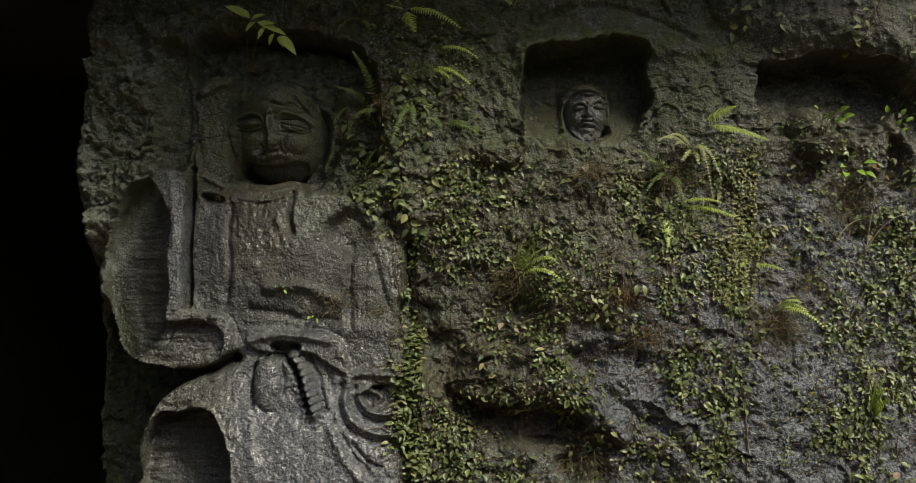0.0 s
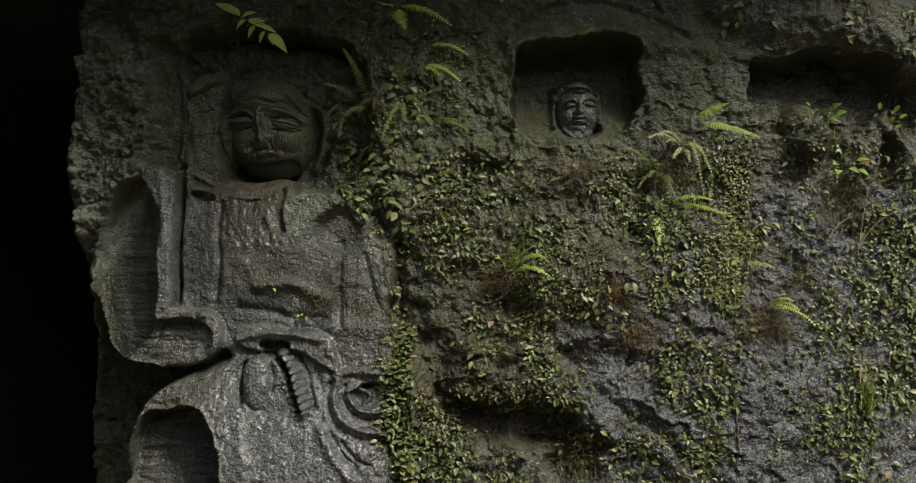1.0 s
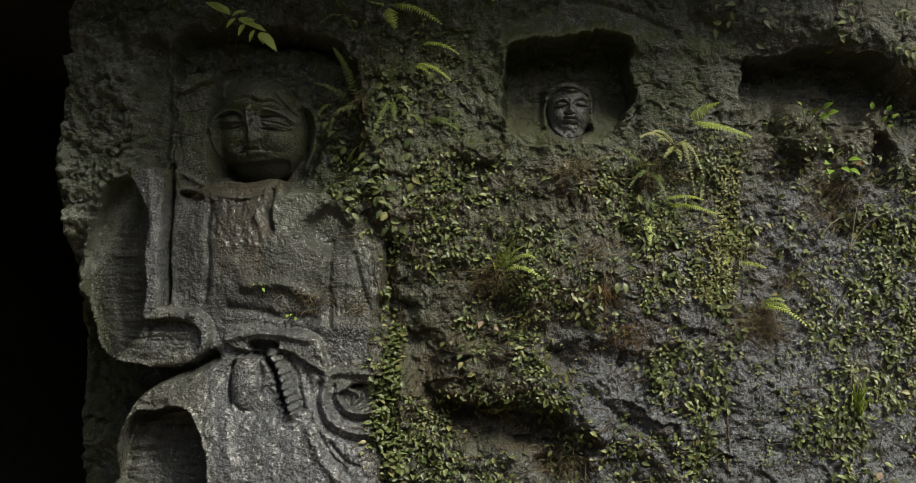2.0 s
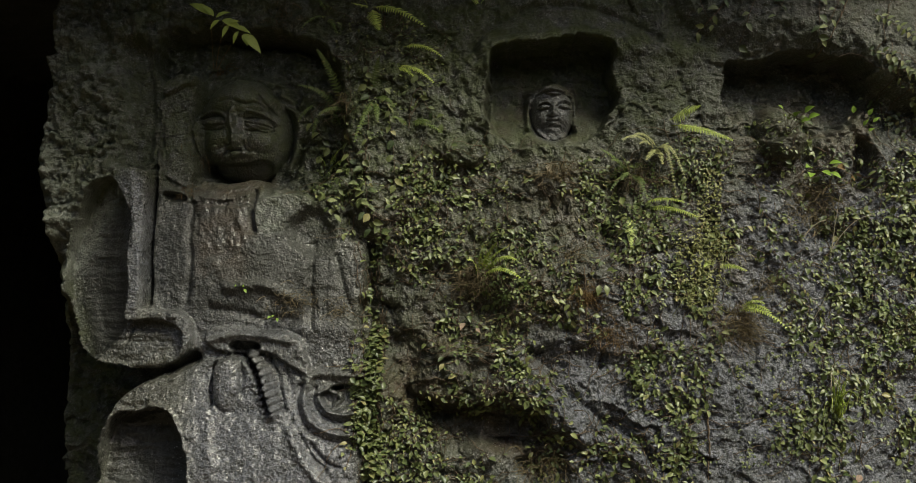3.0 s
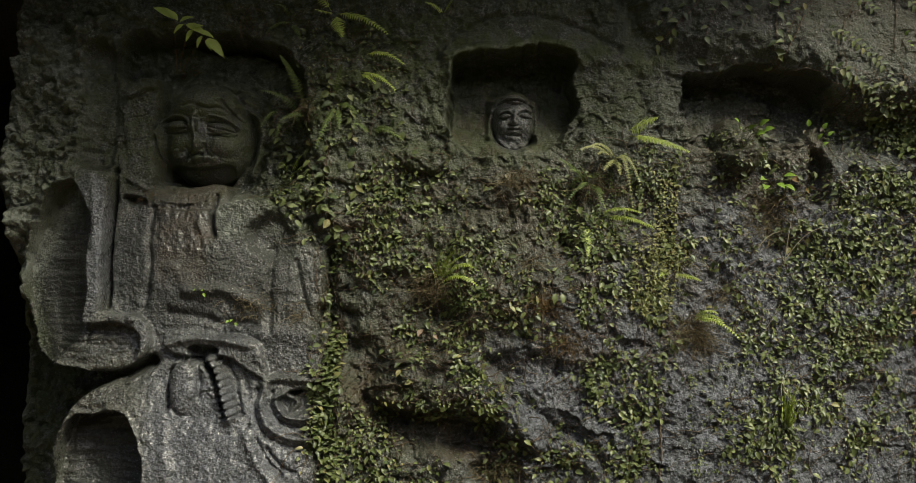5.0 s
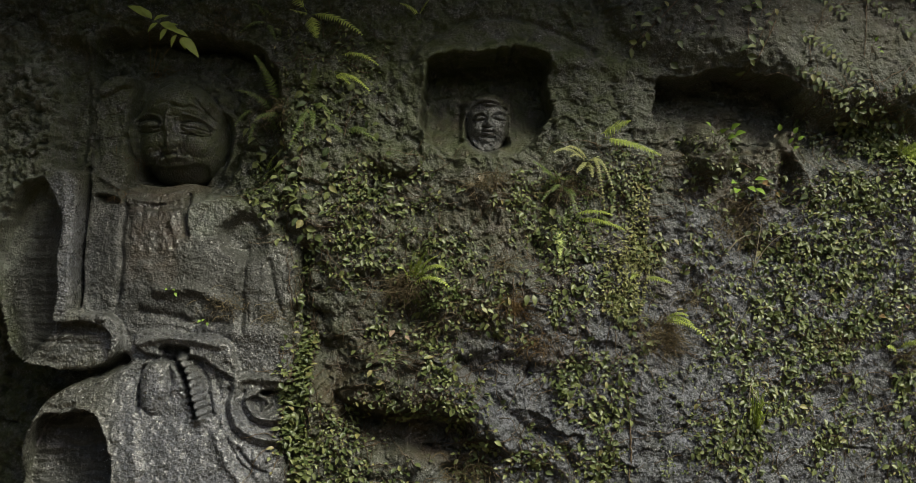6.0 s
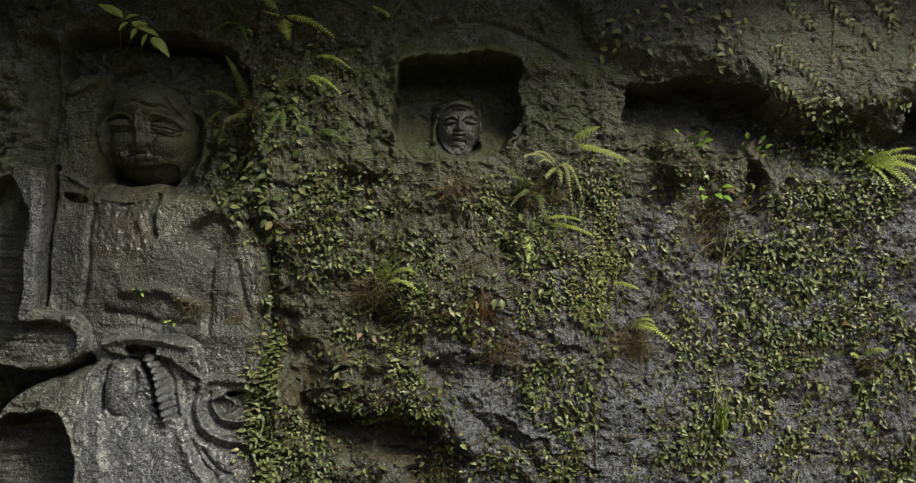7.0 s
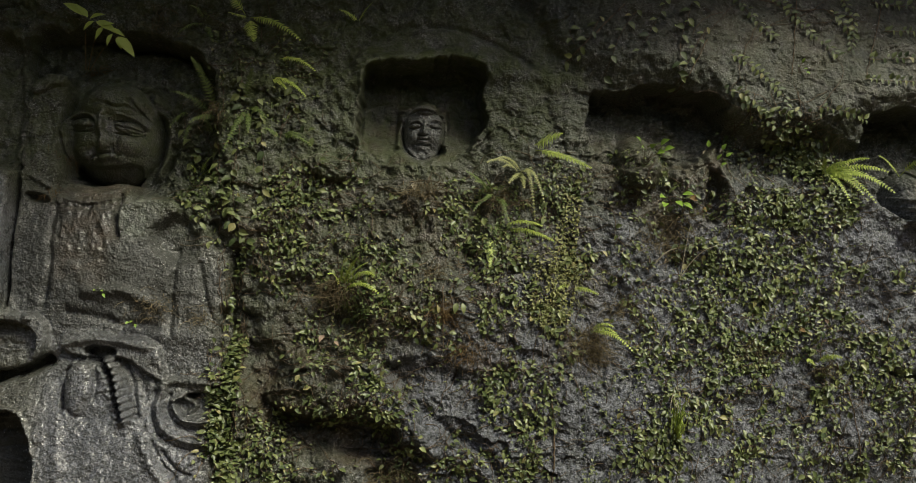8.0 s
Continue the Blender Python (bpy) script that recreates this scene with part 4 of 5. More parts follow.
def leaf_shape(width, fold, droop):
    """An ovate pointed leaf one unit long, folded along its midrib, on a short stalk."""
    rows = ((0.0, 0.02), (0.10, 0.22), (0.32, 0.46), (0.56, 0.45), (0.80, 0.24), (1.0, 0.0))
    verts, faces = [], []
    for s, w in rows:
        z = -droop * s * s
        verts += [Vector((-w * width, s, z + fold * w)), Vector((0, s, z)), Vector((w * width, s, z + fold * w))]
    for i in range(len(rows) - 1):
        a, b = 3 * i, 3 * i + 3
        faces += [(a, a + 1, b + 1, b), (a + 1, a + 2, b + 2, b + 1)]
    return verts, faces


LEAVES = [leaf_shape(0.64, 0.35, 0.18), leaf_shape(0.54, 0.18, 0.35), leaf_shape(0.74, 0.5, 0.05)]
LEAF_MESHES = []
for verts, faces in LEAVES:
    me = bpy.data.meshes.new("leaf")
    me.from_pydata([tuple(v) for v in verts], [], faces)
    me.polygons.foreach_set("use_smooth", np.ones(len(faces), bool))
    me.materials.append(FIG_PARTS)
    LEAF_MESHES.append(me)


def leaf_pose(place, tip, face, size):
    y = tip.normalized()
    z = (face - y * face.dot(y)).normalized()
    x = y.cross(z)
    return Matrix.Translation(place) @ Matrix((x, y, z)).transposed().to_4x4() @ Matrix.Scale(size, 4)


def ivy_at(x, z):
    j, i = int(np.clip(np.searchsorted(xs, x), 0, len(xs) - 1)), int(np.clip(np.searchsorted(zs, z), 0, len(zs) - 1))
    return float(MARKS["ivy"][i, j])


PATCHES = [(-0.167, 1.227), (-0.253, 1.776), (0.141, 1.602), (0.146, 1.181), (0.513, 1.591), (0.561, 1.171), (0.899, 1.759), (0.912, 1.310), (1.006, 0.980), (-0.107, 2.239), (1.302, 1.642), (1.661, 1.627), (1.494, 1.343), (1.702, 1.145), (1.983, 1.384), (2.045, 0.974), (1.344, 1.003), (1.348, 2.404), (1.716, 2.344), (2.123, 2.425), (1.743, 1.943)]
grown = [([], []) for _ in PATCHES]  # stems, leaves
made, tries = 0, 0
STRIP = ((-0.199, 1.265)[0], (-0.122, 1.263)[0])
while made < 13500 and tries < 30000:
    tries += 1
    x, z = dice.uniform(-0.35, 2.65), dice.uniform(0.80, 2.66)
    if tries % 40 == 0:
        x, z = dice.uniform(*STRIP), dice.uniform(0.8, 1.5)
    if dice.random() > ivy_at(x, z) * 1.1:
        continue
    home = min(range(len(PATCHES)), key=lambda k: (PATCHES[k][0] - x) ** 2 + (PATCHES[k][1] - z) ** 2)
    heading = dice.uniform(-2.6, 2.6) + math.pi / 2
    upright = STRIP[0] < x < STRIP[1] and z < 1.6
    sparse = x > 0.9 and z > 2.12
    stem, side = [], 1
    scale = dice.uniform(0.75, 1.15)
    for step in range(dice.randint(5, 16) if not sparse else dice.randint(10, 26)):
        place, out = surface(x, z)
        stem.append(place + out * 0.004)
        d = ivy_at(x, z)
        if dice.random() < 0.25 + d and d > 0.04:
            side = -side
            way = heading + side * dice.uniform(0.5, 1.3)
            tip = Vector((math.cos(way), 0, math.sin(way))) * 0.8 - UP * dice.uniform(0.0, 1.2)
            tip = tip - out * tip.dot(out) + out * dice.uniform(0.0, 0.55)
            face = out * 0.95 + UP * dice.uniform(0.1, 1.1) + Vector((dice.uniform(-0.6, 0.6), 0, dice.uniform(-0.3, 0.4)))
            size = scale * (1.25 if upright else 1.12 + 0.10 * float(smooth(0.9, 1.4, x))) * dice.choice((0.009, 0.011, 0.0125, 0.014, 0.016, 0.022)) * (1.3 if sparse else 1)
            grown[home][1].append((leaf_pose(place + out * dice.uniform(0.004, 0.016), tip, face, size), dice.randrange(3)))
            made += 1
        heading = math.pi / 2 + dice.uniform(-0.5, 0.5) if upright else heading + dice.uniform(-0.45, 0.45)
        reach_on = dice.uniform(0.008, 0.016) * (1.5 if sparse else 1)
        x, z = x + math.cos(heading) * reach_on, z + math.sin(heading) * reach_on
        if not (-1.0 < x < 2.68 and 0.76 < z < 2.7):
            break
    if len(stem) > 2:
        grown[home][0].append(stem)

for (px, pz), (stems, leaves) in zip(PATCHES, grown):
    if not leaves:
        continue
    fig = thing("creeping_fig", surface(px, pz)[0], "creeping fig with small green leaves clinging to the rock", "climbing plant", "creeping figs on the cliff")
    v, f = join([tube(s, 0.0017, 3, 0.6) for s in stems])
    part("stem", v, f, STEM, fig, "thin brown clinging stems", "stuff")
    leaves.sort(key=lambda q: (q[0].translation - fig.location).length)
    for m, kind in leaves[:110]:
        ob = new("leaf", LEAF_MESHES[kind])
        ob.parent = fig
        ob.matrix_basis = Matrix.Translation(-fig.location) @ m
    rest = [([m @ q for q in LEAVES[kind][0]], LEAVES[kind][1]) for m, kind in leaves[110:]]
    if rest:
        v, f = join(rest)
        part("leaf_mass", v, f, FIG_STUFF, fig, "dense small green fig leaves", "stuff")


def vine(ends, label, spacing, size, droop=0.6):
    """One climbing stem with leaves left and right along it."""
    line = rounded(ends, False, 3)
    steps, points = 0.0, []
    for a, b in zip(line[:-1], line[1:]):
        gap = float(np.hypot(*(b - a)))
        while steps < gap:
            points.append((a + (b - a) * steps / gap, b - a))
            steps += spacing
        steps -= gap
    spots = [surface(float(p[0]), float(p[1])) for p, _ in points]
    fig = thing("creeping_fig", spots[0][0], label, "climbing plant", "creeping figs on the cliff")
    v, f = tube([p + n * 0.004 for p, n in spots], 0.0016, 4, 0.5)
    part("stem", v, f, STEM, fig)
    for k, ((place, out), (_, d)) in enumerate(zip(spots, points)):
        if dice.random() < 0.12:
            continue
        d = Vector((float(d[0]), 0, float(d[1]))).normalized()
        side = Vector((d.z, 0, -d.x)) * (1 if k % 2 else -1)
        tip = side + d * dice.uniform(0.1, 0.7) - UP * dice.uniform(0, droop) + out * dice.uniform(0.1, 0.5)
        face = out + UP * dice.uniform(0.1, 0.9) + Vector((dice.uniform(-0.4, 0.4), 0, 0))
        ob = new("leaf", LEAF_MESHES[dice.randrange(3)])
        ob.parent = fig
        ob.matrix_basis = Matrix.Translation(-fig.location) @ leaf_pose(place + out * 0.012, tip, face, size * dice.uniform(0.8, 1.35))


RUNNER = "single creeping fig runner with paired small leaves"
for ends in (((1.721, 2.652), (1.820, 2.511), (1.981, 2.351)), ((1.584, 2.624), (1.664, 2.507), (1.744, 2.415)), ((1.970, 2.659), (2.050, 2.565), (2.056, 2.423)), ((2.144, 2.592), (2.277, 2.572), (2.507, 2.583)),
             ((2.174, 2.473), (2.309, 2.472), (2.493, 2.492)), ((2.092, 2.354), (2.249, 2.363), (2.473, 2.359)), ((2.060, 2.273), (2.236, 2.265), (2.463, 2.294)), ((1.957, 2.539), (2.039, 2.470), (2.028, 2.376)),
             ((1.574, 2.352), (1.687, 2.275), (1.769, 2.209), (1.762, 2.141)), ((1.542, 2.226), (1.657, 2.173), (1.734, 2.074), (1.948, 2.056)), ((1.873, 2.166), (2.002, 2.147), (2.088, 2.137)), ((1.691, 2.073), (1.814, 2.010), (1.944, 2.021)),
             ((1.593, 2.182), (1.675, 2.139), (1.892, 2.144)), ((1.305, 2.043), (1.366, 2.001), (1.318, 1.914))):
    vine(ends, RUNNER, 0.0115, 0.021)
for ends in (((1.245, 2.518), (1.174, 2.423), (1.124, 2.261)), ((1.445, 2.548), (1.392, 2.405), (1.383, 2.268)), ((1.001, 2.441), (1.021, 2.373), (1.062, 2.328)), ((1.112, 2.491), (1.065, 2.397), (0.987, 2.326)), ((1.494, 2.455), (1.432, 2.360), (1.381, 2.245)), ((1.358, 2.569), (1.308, 2.473), (1.235, 2.332))):
    vine(ends, RUNNER, 0.034, 0.030)
HANGING = "hanging creeper with rounded dull green leaves"
for ends in (((-0.170, 2.264), (-0.159, 2.067), (-0.180, 1.856), (-0.154, 1.651)), ((-0.108, 2.152), (-0.078, 1.979), (-0.072, 1.791)), ((-0.274, 1.859), (-0.193, 1.774), (-0.114, 1.650)), ((-0.356, 1.967), (-0.330, 1.820), (-0.273, 1.695)), ((-0.003, 2.235), (0.034, 2.081), (0.114, 1.993)), ((-0.233, 2.005), (-0.225, 1.858), (-0.173, 1.712)), ((-0.399, 2.141), (-0.356, 2.010), (-0.274, 1.922))):
    vine(ends, HANGING, 0.026, 0.030, 1.0)


def bend(a, b, arch, n):
    """A curve from a to b that rises by arch on its way."""
    mid = (a + b) / 2 + UP * arch * 2
    return [a * (1 - s) ** 2 + mid * 2 * s * (1 - s) + b * s * s for s in (k / n for k in range(n + 1))]


def spot(x, z, out=0.0):
    p, _ = surface(x, z)
    return p - Vector((0, out, 0))


def frond(parent, base, tip, out, arch, width, pairs, material, facing=None):
    """A fern frond: a midrib with toothed leaflets on both sides."""
    a = spot(*base) + Vector((0, 0.01, 0))
    b = Vector((tip[0], a.y - out, tip[1]))
    line = bend(a, b, arch, 24)
    pieces = [tube(line, 0.0016, 3, 0.3)]
    pairs = int(pairs * 1.6)
    face = facing or Vector((dice.uniform(-0.25, 0.25), -1, dice.uniform(0.4, 1.0)))
    for k in range(pairs):
        s = 0.16 + 0.84 * (k + 0.5) / pairs
        i = min(int(s * 24), 23)
        p = line[i].lerp(line[i + 1], s * 24 - i)
        t = (line[i + 1] - line[i]).normalized()
        f = (face - t * face.dot(t)).normalized()
        lateral = t.cross(f)
        size = dice.uniform(0.8, 1.12) * width * (1 - (s - 0.16) / 0.84) ** 0.75 * min(1, (s - 0.05) / 0.25) + 0.004
        for sgn in (-1, 1):
            d = (lateral * sgn + t * 0.45 + f * dice.uniform(-0.25, 0.15)).normalized()
            half = 0.46 * 0.84 * (b - a).length / pairs
            q = t - d * t.dot(d)
            verts, faces = [], []
            n = 7
            for j in range(n + 1):
                u = j / n
                wv = half * (1 - u ** 1.6) * (1.0 if j % 2 else 0.62) + 0.0002
                c = p + d * size * u - UP * size * 0.18 * u * u
                verts += [c - q * wv, c + q * wv]
            for j in range(n):
                faces.append((2 * j, 2 * j + 1, 2 * j + 3, 2 * j + 2))
            pieces.append((verts, faces))
    v, f = join(pieces)
    return part("frond", v, f, material, parent)


def fern(base, label, rows, material=FERN):
    """rows: tip, out, arch, width, pairs of every frond."""
    t = thing("fern", spot(*base), label, "fern", "ferns on the cliff")
    for tip, out, arch, width, pairs in rows:
        frond(t, (base[0] + dice.uniform(-0.01, 0.01), base[1] + dice.uniform(-0.01, 0.01)), tip, out, arch, width, pairs, material)
    return t


BRIGHT = "fresh yellow-green fern growing from the rock face"
DULL = "dull green fern hanging from the shaded rock"
fern((-0.169, 2.481), BRIGHT, [((-0.119, 2.361), 0.12, 0.0, 0.034, 11), ((0.041, 2.372), 0.10, 0.03, 0.026, 13), ((-0.264, 2.564), 0.10, 0.02, 0.03, 12), ((-0.224, 2.479), 0.06, 0.0, 0.02, 9)])
fern((-0.054, 2.318), BRIGHT, [((0.097, 2.258), 0.10, 0.025, 0.016, 12)])
fern((-0.070, 2.242), BRIGHT, [((0.069, 2.162), 0.10, 0.02, 0.014, 12), ((-0.004, 2.196), 0.05, 0.01, 0.012, 8)])
fern((-0.262, 2.092), DULL, [((-0.342, 2.306), 0.10, 0.03, 0.022, 13), ((-0.233, 2.244), 0.08, 0.02, 0.022, 12), ((-0.420, 2.190), 0.10, 0.03, 0.018, 12), ((-0.170, 2.176), 0.08, 0.02, 0.02, 11), ((-0.344, 2.074), 0.08, 0.02, 0.016, 10), ((-0.167, 1.990), 0.10, 0.01, 0.018, 11)], FERN_DARK)
fern((-0.150, 2.131), DULL, [((-0.116, 2.262), 0.08, 0.02, 0.016, 10), ((-0.208, 1.962), 0.10, 0.02, 0.016, 11), ((-0.068, 2.085), 0.08, 0.02, 0.016, 10), ((-0.126, 2.031), 0.09, 0.01, 0.014, 9)], FERN_DARK)
fern((-0.357, 2.139), DULL, [((-0.427, 2.064), 0.08, 0.02, 0.012, 9), ((-0.377, 2.010), 0.08, 0.01, 0.012, 9), ((-0.274, 2.050), 0.08, 0.02, 0.014, 9)], FERN_DARK)
fern((-0.317, 2.450), DULL, [((-0.402, 2.395), 0.08, 0.02, 0.014, 9), ((-0.275, 2.371), 0.08, 0.01, 0.014, 9), ((-0.360, 2.498), 0.08, 0.02, 0.014, 9)], FERN_DARK)
fern((-0.028, 2.032), DULL, [((0.093, 1.989), 0.08, 0.02, 0.015, 10), ((-0.077, 2.051), 0.06, 0.01, 0.014, 9), ((0.054, 2.029), 0.07, 0.01, 0.015, 9)], FERN_DARK)
fern((-0.331, 1.895), BRIGHT, [((-0.101, 1.887), 0.14, 0.045, 0.020, 15), ((-0.268, 1.965), 0.08, 0.015, 0.02, 8), ((-0.348, 1.931), 0.06, 0.01, 0.016, 7)])
fern((0.867, 2.003), "bright yellow-green fern frond leaning out of the cliff", [((0.954, 2.042), 0.10, 0.004, 0.050, 12), ((1.050, 1.920), 0.12, 0.012, 0.018, 22)])
fern((0.823, 1.908), "arching half-dry fern clump beside the niche", [((0.693, 1.937), 0.08, 0.030, 0.010, 15), ((0.724, 1.946), 0.10, 0.030, 0.011, 14), ((0.888, 1.798), 0.12, 0.060, 0.009, 16), ((0.857, 1.734), 0.12, 0.085, 0.009, 18), ((0.820, 1.849), 0.10, 0.012, 0.015, 9), ((0.768, 1.867), 0.09, 0.010, 0.013, 9), ((0.836, 1.898), 0.10, 0.015, 0.011, 8), ((0.747, 1.919), 0.10, 0.02, 0.013, 10)], FERN_DRY)
fern((0.728, 1.825), "dull drooping fern clump beside the niche", [((0.622, 1.907), 0.08, 0.01, 0.009, 12), ((0.654, 1.870), 0.08, 0.02, 0.014, 9), ((0.682, 1.885), 0.09, 0.01, 0.014, 9), ((0.736, 1.844), 0.08, 0.01, 0.014, 9), ((0.651, 1.771), 0.06, 0.02, 0.010, 9), ((0.773, 1.729), 0.08, 0.02, 0.012, 10), ((0.763, 1.788), 0.08, 0.01, 0.012, 9), ((0.688, 1.804), 0.07, 0.02, 0.014, 8)], FERN_DARK)
fern((0.724, 1.708), "fern with a pale hanging frond", [((0.704, 1.579), 0.08, 0.006, 0.022, 14)], FERN)
fern((0.756, 1.719), BRIGHT, [((0.880, 1.718), 0.11, 0.016, 0.014, 14), ((0.918, 1.669), 0.11, 0.016, 0.013, 16)])
fern((0.208, 1.498), BRIGHT, [((0.267, 1.603), 0.12, 0.015, 0.016, 9), ((0.325, 1.544), 0.14, 0.03, 0.016, 10), ((0.338, 1.486), 0.14, 0.03, 0.015, 10), ((0.222, 1.598), 0.10, 0.01, 0.014, 8), ((0.170, 1.549), 0.09, 0.02, 0.013, 7), ((0.301, 1.587), 0.13, 0.02, 0.015, 9)])
fern((0.990, 1.517), BRIGHT, [((1.069, 1.491), 0.08, 0.01, 0.012, 9), ((0.940, 1.507), 0.05, 0.01, 0.012, 8)])
fern((1.048, 1.351), BRIGHT, [((1.124, 1.355), 0.10, 0.03, 0.012, 11), ((1.112, 1.385), 0.08, 0.02, 0.012, 9), ((1.176, 1.305), 0.09, 0.03, 0.010, 11)])
fern((1.930, 1.930), "bushy yellow-green fern at the niche's sill", [((2.123, 1.934), 0.11, 0.030, 0.020, 13), ((2.149, 1.860), 0.12, 0.040, 0.022, 15), ((2.076, 1.822), 0.12, 0.045, 0.020, 14), ((1.991, 1.820), 0.11, 0.035, 0.018, 12), ((1.879, 1.831), 0.08, 0.012, 0.022, 10), ((1.911, 1.981), 0.08, 0.006, 0.024, 8), ((2.058, 1.983), 0.10, 0.020, 0.022, 11), ((2.085, 1.891), 0.12, 0.030, 0.020, 13), ((1.977, 1.973), 0.09, 0.010, 0.022, 9), ((2.030, 1.850), 0.12, 0.035, 0.018, 12)])
fern((2.245, 1.931), BRIGHT, [((2.106, 1.997), 0.12, 0.015, 0.018, 10), ((2.317, 2.001), 0.12, 0.02, 0.02, 10)])
fern((1.865, 1.254), BRIGHT, [((1.932, 1.282), 0.06, 0.015, 0.014, 9), ((1.808, 1.271), 0.05, 0.01, 0.012, 7)])
fern((0.234, 2.487), BRIGHT, [((0.290, 2.540), 0.06, 0.01, 0.016, 8), ((0.167, 2.509), 0.06, 0.01, 0.016, 8)])


def seedling(base, label, rows, stem_out, size, material=SPROUT):
    """A broad-leaved plant: rows are the leaf tips; every leaf sits on its own stalk."""
    t = thing("seedling", spot(*base), label, "plant", "seedlings on the cliff")
    a = spot(*base) + Vector((0, 0.008, 0))
    for tip in rows:
        b = Vector((tip[0], a.y - stem_out, tip[1]))
        foot = a.lerp(b, 0.62) + UP * 0.01
        v, f = tube(bend(a, foot, 0.01, 6), 0.0014, 3)
        stalk = part("stalk", v, f, STEM, t)
        m = leaf_pose(foot, b - foot, Vector((dice.uniform(-0.4, 0.4), -1, 0.8)), min(max((b - foot).length, size), size * 1.3))
        verts, faces = LEAVES[dice.randrange(2)]
        part("leaf", [m @ (Vector((q.x * 1.1, q.y, q.z))) for q in verts], faces, material, t)
    return t


seedling((1.254, 1.940), "seedling with bright green lobed leaves in the niche", [(1.211, 2.042), (1.300, 1.984), (1.272, 2.015), (1.322, 2.034), (1.230, 2.004), (1.342, 2.004)], 0.10, 0.03)
seedling((1.347, 1.805), "seedling with wide bright green leaves", [(1.308, 1.839), (1.413, 1.852), (1.376, 1.812), (1.414, 1.803), (1.315, 1.802)], 0.09, 0.04)
seedling((1.510, 1.902), "small upright seedling with pale leaves", [(1.492, 2.079), (1.573, 2.063), (1.595, 2.024), (1.464, 1.912), (1.560, 1.971), (1.541, 2.005)], 0.06, 0.02)
seedling((1.394, 2.438), "tiny seedling with yellow-green leaves", [(1.373, 2.456), (1.443, 2.458), (1.418, 2.476)], 0.03, 0.015)
seedling((1.823, 2.278), "tiny seedling with yellow-green leaves", [(1.814, 2.319), (1.844, 2.306), (1.834, 2.343), (1.855, 2.288)], 0.03, 0.015)
seedling((-0.579, 1.463), "tiny bright seedling on a mossy ledge", [(-0.591, 1.486), (-0.564, 1.486), (-0.580, 1.498), (-0.555, 1.466)], 0.03, 0.014)
seedling((-0.467, 1.363), "tiny bright seedling on a mossy ledge", [(-0.487, 1.379), (-0.455, 1.370), (-0.471, 1.386)], 0.03, 0.016)
seedling((-0.175, 1.474), "creeper sprout with two round leaves", [(-0.187, 1.463), (-0.167, 1.435)], 0.03, 0.03, FIG_STUFF)
seedling((0.601, 1.471), "creeper sprout with large oval leaves", [(0.627, 1.505), (0.587, 1.433), (0.618, 1.432)], 0.04, 0.035, FIG_STUFF)
tall = thing("maidenhair_plant", spot(*(-0.729, 2.263)), "long-stalked plant with fresh green leaflets over the head", "plant")
for tip, spread in (((-0.676, 2.422), 0.0), ((-0.613, 2.384), 0.02), ((-0.730, 2.456), -0.02)):
    a = Vector(((-0.729, 2.272)[0] + spread * 0.4, 0.16, (-0.729, 2.272)[1]))
    b = Vector((tip[0], 0.11, tip[1]))
    v, f = tube(bend(a, b, 0.02, 10), 0.0016, 3)
    part("stalk", v, f, ORANGE, tall, "thin reddish stalk")
for a, b in (((-0.730, 2.456), (-0.797, 2.513)), ((-0.719, 2.451), (-0.750, 2.497)), ((-0.711, 2.446), (-0.666, 2.471)), ((-0.698, 2.437), (-0.734, 2.411)), ((-0.676, 2.422), (-0.631, 2.438)), ((-0.664, 2.417), (-0.691, 2.379)), ((-0.643, 2.408), (-0.589, 2.397)), ((-0.630, 2.394), (-0.653, 2.355)), ((-0.613, 2.384), (-0.549, 2.325)), ((-0.617, 2.380), (-0.595, 2.344)), ((-0.689, 2.436), (-0.614, 2.411))):
    y = 0.11
    foot, end = Vector((a[0], y, a[1])), Vector((b[0], y - 0.015, b[1]))
    m = leaf_pose(foot, end - foot, Vector((dice.uniform(-0.3, 0.3), -1, 0.7)), (end - foot).length * 1.0)
    verts, faces = LEAVES[1]
    part("leaflet", [m @ Vector((q.x * 0.8, q.y, q.z)) for q in verts], faces, FERN, tall)


def strands(name, base, label, category, count, length, material, fall=0.8, radius=0.0010, spread=0.03, out=0.05, wide=0.6):
    """A clump of thin dry strands that spring from one spot."""
    t = thing(name, spot(*base), label, category, "dry clumps on the cliff")
    pieces = []
    for _ in range(int(count * 1.5)):
        a = spot(base[0] + dice.gauss(0, spread * 0.5), base[1] + dice.gauss(0, spread * 0.35)) + Vector((0, 0.004, 0))
        d = Vector((dice.gauss(0, wide), -abs(dice.gauss(0, out / length)), dice.uniform(-fall, 1 - fall)))
        b = a + d * length * dice.uniform(0.5, 1.1)
        pieces.append(tube(bend(a, b, dice.uniform(-0.15, 0.4) * length, 6), radius * dice.uniform(0.6, 1.4), 3, 0.3))
    v, f = join(pieces)
    part("tangle", v, f, material, t, kind="stuff")
    return t


